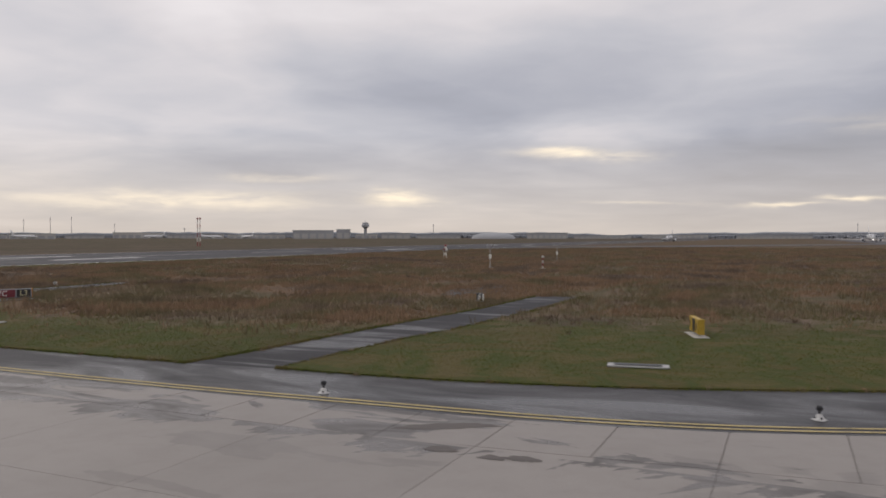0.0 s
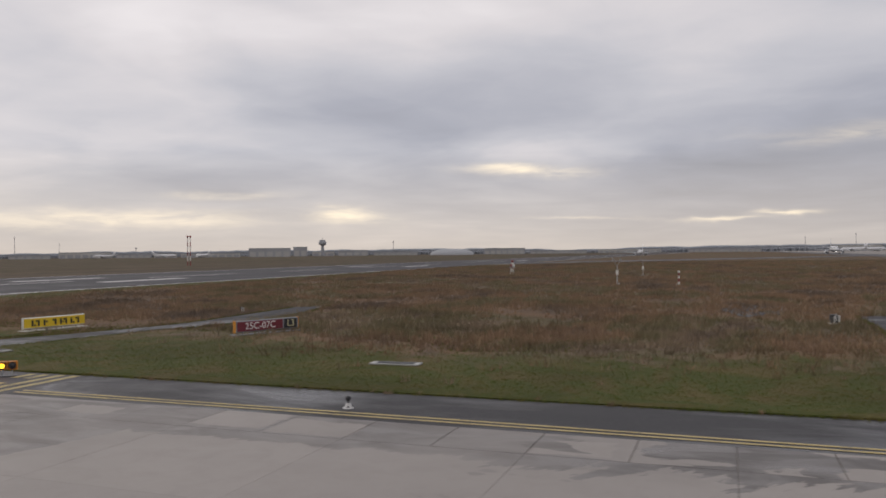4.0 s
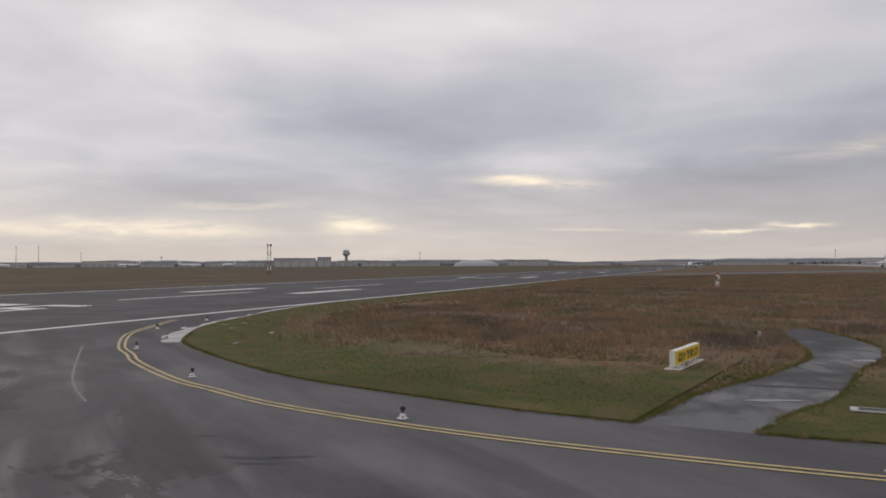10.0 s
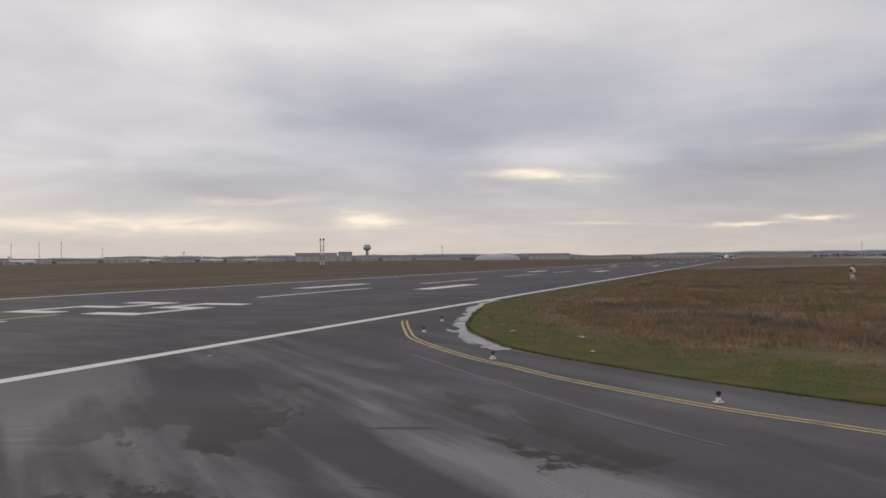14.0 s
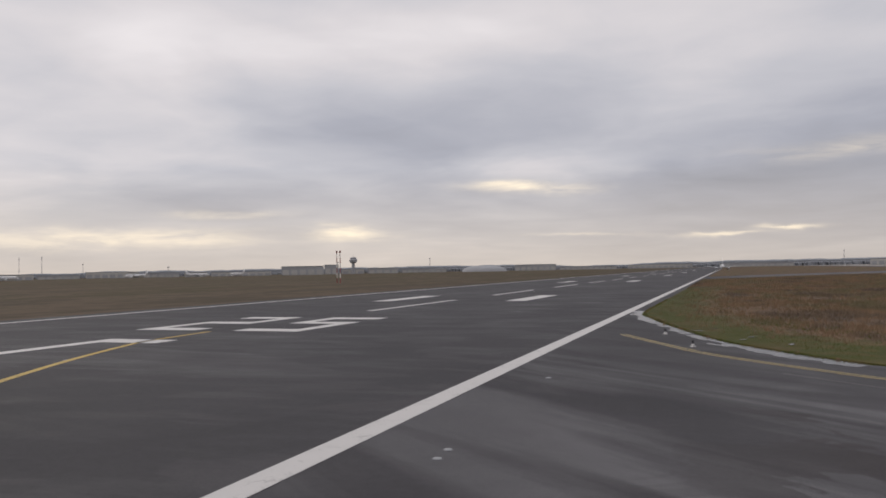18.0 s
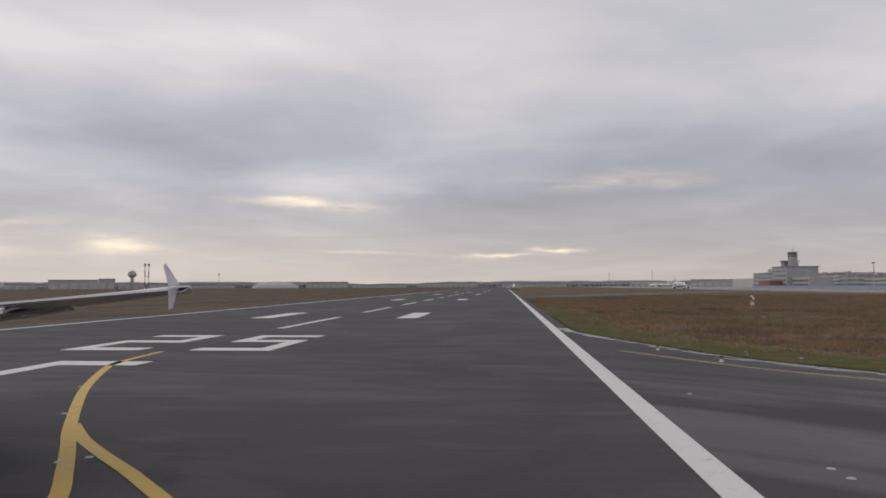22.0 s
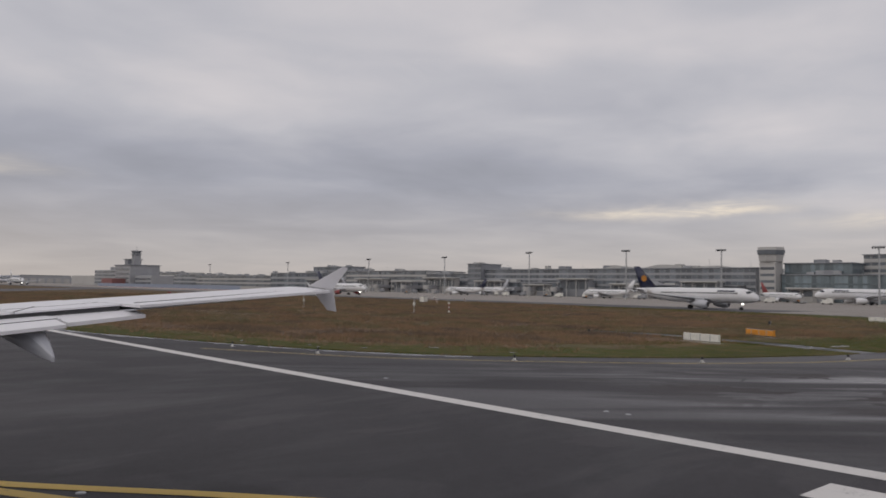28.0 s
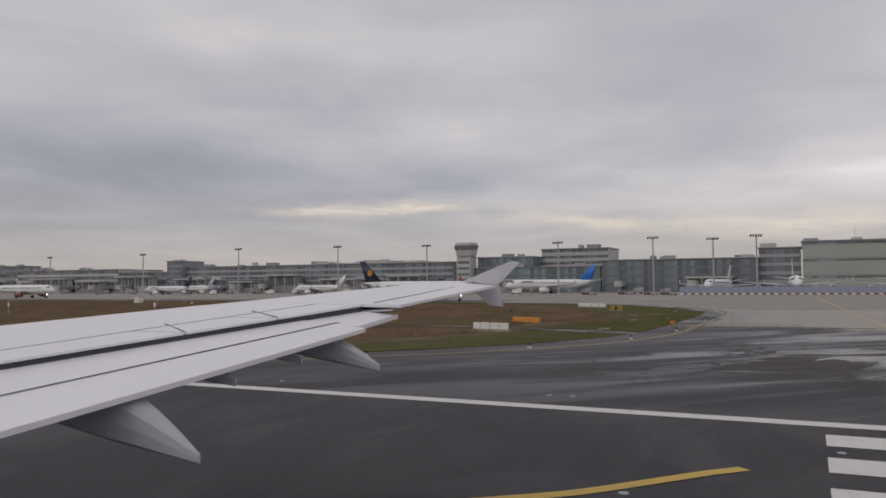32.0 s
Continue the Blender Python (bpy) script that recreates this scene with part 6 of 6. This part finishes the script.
def airliner_wing():
    base = wing_point(1.8, 9.4, 0)
    w = thing("airliner_wing", Matrix.Translation((base.x, base.y, 0)), "pale grey airliner wing with lowered flaps and an upright tip fence", "airliner wing")
    w.matrix_world = Matrix.Translation((base.x, base.y, 0))
    bpy.context.view_layer.update()
    shape = ((0, 0), (.2, .012), (.45, .018), (.70, .008), (.88, -.02), (.96, -.07), (1.0, -.16))
    span = lambda a, b, k=5: [a + (b - a) * i / (k - 1) for i in range(k)]
    wing_sheet([[(s, spoiler_edge(s) + .9 + (lead_edge(s) - spoiler_edge(s) - .9) * u, h) for u, h in shape] for s in span(1.6, 11.55, 6)], .14, M_WING_SKIN, "upper_skin", w, "pale grey upper wing skin")
    outer = span(11.52, 15.55, 6)
    back = lambda s: 6.90 - (s - 11.5) * .15
    drop = lambda s: -.09 * (s - 11.5) / 4
    wing_sheet([[(s, back(s) + (lead_edge(s) + .15 - back(s)) * u, h + drop(s) * (1 - u)) for u, h in shape] for s in outer], .05, M_WING_SKIN, "outer_skin", w, "pale grey outer wing skin")
    wing_sheet([[(s, back(s) + .58 + d, drop(s) * .8 + .018) for d in (0, .016)] for s in span(11.7, 15.0, 4)], .012, M_DARK_METAL, "aileron_joint", w)
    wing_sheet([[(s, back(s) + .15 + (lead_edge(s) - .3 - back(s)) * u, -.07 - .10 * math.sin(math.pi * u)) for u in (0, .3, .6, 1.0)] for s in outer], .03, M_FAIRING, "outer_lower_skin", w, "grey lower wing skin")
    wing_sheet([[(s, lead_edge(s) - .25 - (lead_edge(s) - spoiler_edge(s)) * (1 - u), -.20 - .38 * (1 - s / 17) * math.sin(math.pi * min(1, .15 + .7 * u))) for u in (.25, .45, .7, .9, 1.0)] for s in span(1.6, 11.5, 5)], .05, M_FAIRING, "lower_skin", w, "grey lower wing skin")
    # dark sheet under the spoilers paints the shade seen in their gaps
    wing_sheet([[(s, spoiler_edge(s) + d, -.04) for d in (.05, .5, .92)] for s in span(1.6, 11.45, 4)], .02, M_DARK_METAL, "spoiler_bay", w)
    for a, b in ((3.2, 5.68), (5.74, 8.39), (8.45, 9.83), (9.89, 11.5)):
        wing_sheet([[(s, spoiler_edge(s) + d, .004 + .008 * d) for d in (0, .45, .89)] for s in span(a, b, 3)], .03, M_WING_SKIN, "spoiler", w)
    # dark strip painted in for the shade of the gap above the flap
    wing_sheet([[(s, spoiler_edge(s) + d, z) for d, z in ((.03, -.13), (.05, -.034))] for s in span(1.6, 11.5, 4)], .02, M_DARK_METAL, "flap_cove", w, "dark strip for the shade in the gap behind the spoilers")
    wing_sheet([[(s, lead_edge(s) - .95 + d, -.004) for d in (0, .02)] for s in span(2.0, 11.5, 4)], .012, M_DARK_METAL, "skin_joint", w)
    wing_sheet([[(s, flap_crease(s) + d * (spoiler_edge(s) + .35 - flap_crease(s)), -.125 + .03 * math.sin(math.pi * .5 * d)) for d in (0, .35, .7, 1.0)] for s in span(1.6, 10.35, 5)], .10, M_WING_SKIN, "flap", w, "lowered pale grey flap")
    wing_sheet([[(s, flap_edge(s) + d * (flap_crease(s) - .02 - flap_edge(s)), -.20 + .07 * d) for d in (0, .5, 1.0)] for s in span(1.6, 10.25, 5)], .06, M_WING_SKIN, "flap_tab", w)
    wing_sheet([[(s, 7.13 - (s - 10.6) * .1 + d * (spoiler_edge(s) + .3 - 7.13 + (s - 10.6) * .1), -.19 + .09 * math.sin(math.pi * .5 * d)) for d in (0, .5, 1.0)] for s in span(10.36, 11.7, 3)], .07, M_WING_SKIN, "flap_end", w)

    for s0 in (5.71, 8.42, 9.86):
        f0 = spoiler_edge(s0)
        wing_sheet([[(s0 + .87 * u, f0 + .02 + 1.1 * u, .0165), (s0 + .87 * u + .018, f0 + .02 + 1.1 * u, .0165)] for u in (0, .4, .8)], .01, M_DARK_METAL, "spoiler_seam", w)
    wing_sheet([[(s, spoiler_edge(s) + .90 + d, .014) for d in (0, .022)] for s in span(2.0, 11.5, 4)], .01, M_DARK_METAL, "skin_joint", w)
    wing_sheet([[(s, flap_crease(s) + d, -.118) for d in (0, .03)] for s in span(2.0, 10.3, 4)], .01, M_DARK_METAL, "flap_joint", w)

    def fairing(s, tip, level, width, length, name="flap_track_fairing", head=-.27):
        """A canoe-shaped body that ends in a pointed tail at tip, level metres under the wing plane."""
        bm = bmesh.new()
        rws = []
        n = 10
        for i in range(21):
            u = (i / 20) ** .6
            f = tip + length * (1 - u)
            top = head + (level - head) * max(0.0, (u - .74) / .26) ** 1.2
            low = head - .04 + (level - .09 - head + .04) * max(0.0, (u - .12) / .88)
            r = max(.012, width * min(1.0, 3.2 * u + .1) * min(1.0, (1 - u) / .30 + .05) ** .8)
            mid, half = (top + low) / 2, max(.03, (top - low) / 2)
            ring = []
            for k in range(n):
                a = 2 * math.pi * k / n
                ring.append(bm.verts.new(wing_point(s + r * math.copysign(abs(math.cos(a)) ** .45, math.cos(a)), f, mid + half * math.copysign(abs(math.sin(a)) ** .6, math.sin(a)))))
            rws.append(ring)
        for p, q in zip(rws, rws[1:]):
            for k in range(n):
                bm.faces.new((p[k], p[(k + 1) % n], q[(k + 1) % n], q[k]))
        bm.faces.new(rws[0])
        bm.faces.new(rws[-1])
        bmesh.ops.recalc_face_normals(bm, faces=bm.faces)
        inv = w.matrix_world.inverted()
        for v in bm.verts:
            v.co = inv @ v.co
        part(name, bm, M_FAIRING, w, "grey pointed flap track fairing")

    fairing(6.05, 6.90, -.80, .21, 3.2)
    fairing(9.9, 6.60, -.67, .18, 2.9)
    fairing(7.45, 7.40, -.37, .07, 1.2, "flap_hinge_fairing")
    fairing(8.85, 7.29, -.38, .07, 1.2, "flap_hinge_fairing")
    inv = w.matrix_world.inverted()
    bm = bmesh.new()
    for cs in ([(7.05, .0), (6.25, -.08), (5.78, .40), (5.97, .43)], [(7.0, -.03), (6.22, -.09), (6.15, -.55), (6.45, -.52)]):
        quad = [bm.verts.new(inv @ wing_point(15.57 + abs(z) * .08, f, z - .008 * abs(z))) for f, z in cs]
        bm.faces.new(quad)
    bmesh.ops.solidify(bm, geom=bm.faces[:], thickness=.05)
    part("wingtip_fence", bm, M_WING_SKIN, w, "pale grey wingtip fence reaching up and down")
    leg = lathe([(.17, .55), (.15, 2.3), (.22, 2.75)], 12)
    gear = part("landing_gear_leg", leg, M_STEEL, w)
    for side in (-1, 1):
        tyre = lathe([(.42, -.2), (.56, -.15), (.58, 0), (.56, .15), (.42, .2)], 24)
        for v in tyre.verts:
            v.co = Vector((side * .46 + v.co.z, v.co.y, .58 + v.co.x))
        part("tyre", tyre, M_RUBBER, gear)
    part("axle", box(bmesh.new(), -.5, -.08, .5, .5, .08, .66), M_STEEL, gear)
    return w


airliner_wing()

# ---- pieces: concrete slabs of the taxiway ----
slab_floor = tagged(new("slab_paving"), "pale wet concrete slab paving of the taxiway", "paving", kind="structure")


def slab_edge(x):
    pts = edge_east
    for a, b in zip(pts, pts[1:]):
        if a[0] <= x <= b[0]:
            return a[1] + (b[1] - a[1]) * (x - a[0]) / max(1e-6, b[0] - a[0])
    return -10.3


rnd = random.Random(11)


def long_joint(x):
    """The joint behind the outer row of slabs, which bends with the pavement's edge."""
    return -12.45 + max(0.0, x - 101.5) * 0.075


def slab(corners, gap):
    cx, cy = sum(p[0] for p in corners) / 4, sum(p[1] for p in corners) / 4
    z = .001 + rnd.uniform(-.001, .001)
    bm = bmesh.new()
    top = [bm.verts.new((px + math.copysign(gap, cx - px), py + math.copysign(gap, cy - py), z)) for px, py in corners]
    low = [bm.verts.new((v.co.x, v.co.y, -.018)) for v in top]
    bm.faces.new(top)
    for i in range(4):
        bm.faces.new((top[i], low[i], low[(i + 1) % 4], top[(i + 1) % 4]))
    bmesh.ops.recalc_face_normals(bm, faces=bm.faces)
    part("slab", bm, M_CONCRETE, slab_floor)


STEP = 2.489
joints = [61.35, 62.9, 65.33, 67.77, 70.2, 72.63, 75.06, 77.4, 79.7, 82.0, 84.2] + [86.24 + STEP * k for k in range(15)]
for col, (xa, xb) in enumerate(zip(joints, joints[1:])):
    slab(((xa, long_joint(xa)), (xb, long_joint(xb)), (xb, slab_edge(xb)), (xa, slab_edge(xa))), .006 if xa < 73 else .013)
    if col % 2 == 0 and col + 2 < len(joints):
        xc = joints[col + 2]
        for row in range(5):
            ya, yb = ((long_joint(xa), long_joint(xc)) if row == 0 else (-12.45 - 5.0 * row,) * 2)
            yl = -12.45 - 5.0 * (row + 1)
            slab(((xa, yl), (xc, yl), (xc, yb), (xa, ya)), .005 if xa < 76 else .007)

# ---- grass: rough heath and mown verge ----
def paint_blades(stops, heath):
    def paint(n):
        own = n.add("ShaderNodeNewGeometry").outputs["Random Per Island"]
        v = place_of(n)
        patch = heath_patch(n, v) if heath else n.noise(v, 0.22, 5.0, 0.65, 0.6)
        t = n.math("ADD", patch, n.math("MULTIPLY_ADD", own, 0.03, -0.015))
        tone = n.ramp(t, stops)
        if heath:
            tone = n.mix(n.math("MULTIPLY", heath_clumps(n, v), 0.55), tone, (0.080, 0.058, 0.043))
        tip = n.mix(n.math("MULTIPLY", own, 0.22), tone, (0.23, 0.18, 0.10) if heath else (0.17, 0.165, 0.05))
        # normals lean upward, so upright blades take the sky's light as evenly as ground
        lit = n.vmath("NORMALIZE", n.vmath("ADD", n.vmath("MULTIPLY", n.add("ShaderNodeNewGeometry").outputs["Normal"], (0.5, 0.5, 0.5)), (0.0, 0.0, 1.0)))
        return {"Base Color": tip, "Roughness": 0.9, "Specular IOR Level": 0.1, "Normal": lit}
    return paint


# Blade tones run well above the ground's, offsetting shade on upright leaves.
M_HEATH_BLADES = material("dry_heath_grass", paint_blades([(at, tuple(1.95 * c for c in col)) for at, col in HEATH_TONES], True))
M_LAWN_BLADES = material("mown_green_grass", paint_blades([(0.38, (0.208, 0.162, 0.068)), (0.44, (0.158, 0.148, 0.042)), (0.50, (0.104, 0.136, 0.028)), (0.56, (0.160, 0.154, 0.043)), (0.63, (0.215, 0.170, 0.070))], False))


def inside(poly, px, py):
    poly = np.array(poly)
    res = np.zeros(len(px), bool)
    x0, y0 = poly[-1]
    for x1, y1 in poly:
        cross = ((y1 > py) != (y0 > py)) & (px < (x0 - x1) * (py - y1) / (y0 - y1 + 1e-12) + x1)
        res ^= cross
        x0, y0 = x1, y1
    return res


field = [(1.8, 700.0)] + [p for p in lawn_tip[::-1]] + [(46.9, -6.1), (52.0, -6.3), (75.0, -6.35), (90.0, -6.2), (93.8, -5.8)] + lawn_east + [(166.0, 700.0)]
path_polys = (path2_left + path2_right[::-1], path1_left + path1_right[::-1], exit_outline)
edge_pts = np.array(curve_through([(1.8, 120.0), (1.8, 62.0)] + lawn_tip[::-1] + [(46.9, -6.1), (52.0, -6.3), (75.0, -6.35), (90.0, -6.2), (93.8, -5.8)] + lawn_east, 1.5))


def blades(name, count, reach, size, width, mat, label, per, verge, seed):
    rs = np.random.RandomState(seed)
    px = rs.uniform(1.6, 166, count * 5)
    py = -7 + (reach + 7) * rs.uniform(0, 1, count * 5) ** 2.2
    ok = inside(field, px, py)
    for poly in path_polys:
        ok &= ~inside(poly, px, py)
    px, py = px[ok], py[ok]
    far = np.full(len(px), 1e9)
    for ex, ey in edge_pts:
        far = np.minimum(far, (px - ex) ** 2 + (py - ey) ** 2)
    far = np.sqrt(far)
    lumps = np.array([noise.noise((a * .12, b * .12, 2.0)) for a, b in zip(px, py)])
    limit = np.array([verge_width(a) for a in px]) + 5.0 * lumps
    ragged = rs.normal(0, 2.6, len(px))
    keep = (far < limit + ragged - 1.0) & (far > .12) if verge else far > limit + ragged - 2.0
    if not verge:
        keep &= rs.uniform(0, 1, len(px)) < .6 + .9 * lumps
    px, py, far = px[keep][:count], py[keep][:count], far[keep][:count]
    return grow(name, px, py, size, width, mat, label, per, rs)


def grow(name, px, py, size, width, mat, label, per, rs):
    n = len(px) * per
    bx = np.repeat(px, per) + rs.normal(0, size * .35, n)
    by = np.repeat(py, per) + rs.normal(0, size * .35, n)
    grow = np.repeat(rs.uniform(.55, 1.25, len(px)), per)
    h = size * grow * rs.uniform(.6, 1.15, n)
    a = rs.uniform(0, 2 * np.pi, n)
    wdt = width * rs.uniform(.6, 1.3, n)
    lean = h * rs.uniform(.1, .7, n)
    b = rs.uniform(0, 2 * np.pi, n)
    verts = np.empty((n, 3, 3))
    verts[:, 0] = np.stack([bx + np.cos(a) * wdt / 2, by + np.sin(a) * wdt / 2, np.full(n, -.03)], 1)
    verts[:, 1] = np.stack([bx - np.cos(a) * wdt / 2, by - np.sin(a) * wdt / 2, np.full(n, -.03)], 1)
    verts[:, 2] = np.stack([bx + np.cos(b) * lean, by + np.sin(b) * lean, h], 1)
    me = bpy.data.meshes.new(name)
    me.vertices.add(3 * n)
    me.loops.add(3 * n)
    me.polygons.add(n)
    me.vertices.foreach_set("co", verts.ravel())
    me.loops.foreach_set("vertex_index", np.arange(3 * n))
    me.polygons.foreach_set("loop_start", np.arange(0, 3 * n, 3))
    me.update(calc_edges=True)
    me.materials.append(mat)
    return tagged(new(name, me), label, "grass", kind="stuff")


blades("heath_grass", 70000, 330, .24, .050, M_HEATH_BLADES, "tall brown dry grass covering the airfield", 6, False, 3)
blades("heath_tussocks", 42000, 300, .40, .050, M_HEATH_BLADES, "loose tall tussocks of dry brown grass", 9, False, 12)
blades("verge_grass", 80000, 130, .065, .045, M_LAWN_BLADES, "short green mown grass along the pavement", 5, True, 4)
# ragged tufts that hang over the pavement's edge
rs = np.random.RandomState(9)
lip = np.array(curve_through([(1.8, 80.0), (1.8, 62.0)] + lawn_tip[::-1] + [(43.5, -5.7)], 0.25) + curve_through([(46.9, -6.1), (52.0, -6.3), (75.0, -6.35), (90.0, -6.2)], 0.25) + curve_through([(93.8, -5.8)] + lawn_east[:12], 0.25) + curve_through(path2_left, 0.3) + curve_through(path2_right, 0.3) + curve_through(path1_left, 0.3) + curve_through(path1_right, 0.3))
spot = lip[rs.randint(0, len(lip), 16000)] + rs.normal(0, .09, (16000, 2))
grow("edge_grass", spot[:, 0], spot[:, 1], .10, .03, M_LAWN_BLADES, "ragged grass tufts along the lawn edge", 4, rs)
clump = lip[rs.randint(0, len(lip), 130)] + rs.normal(0, .10, (130, 2))
grow("edge_clumps", np.repeat(clump[:, 0], 12), np.repeat(clump[:, 1], 12), .13, .035, M_HEATH_BLADES, "dry grass clumps at the lawn edge", 4, rs)
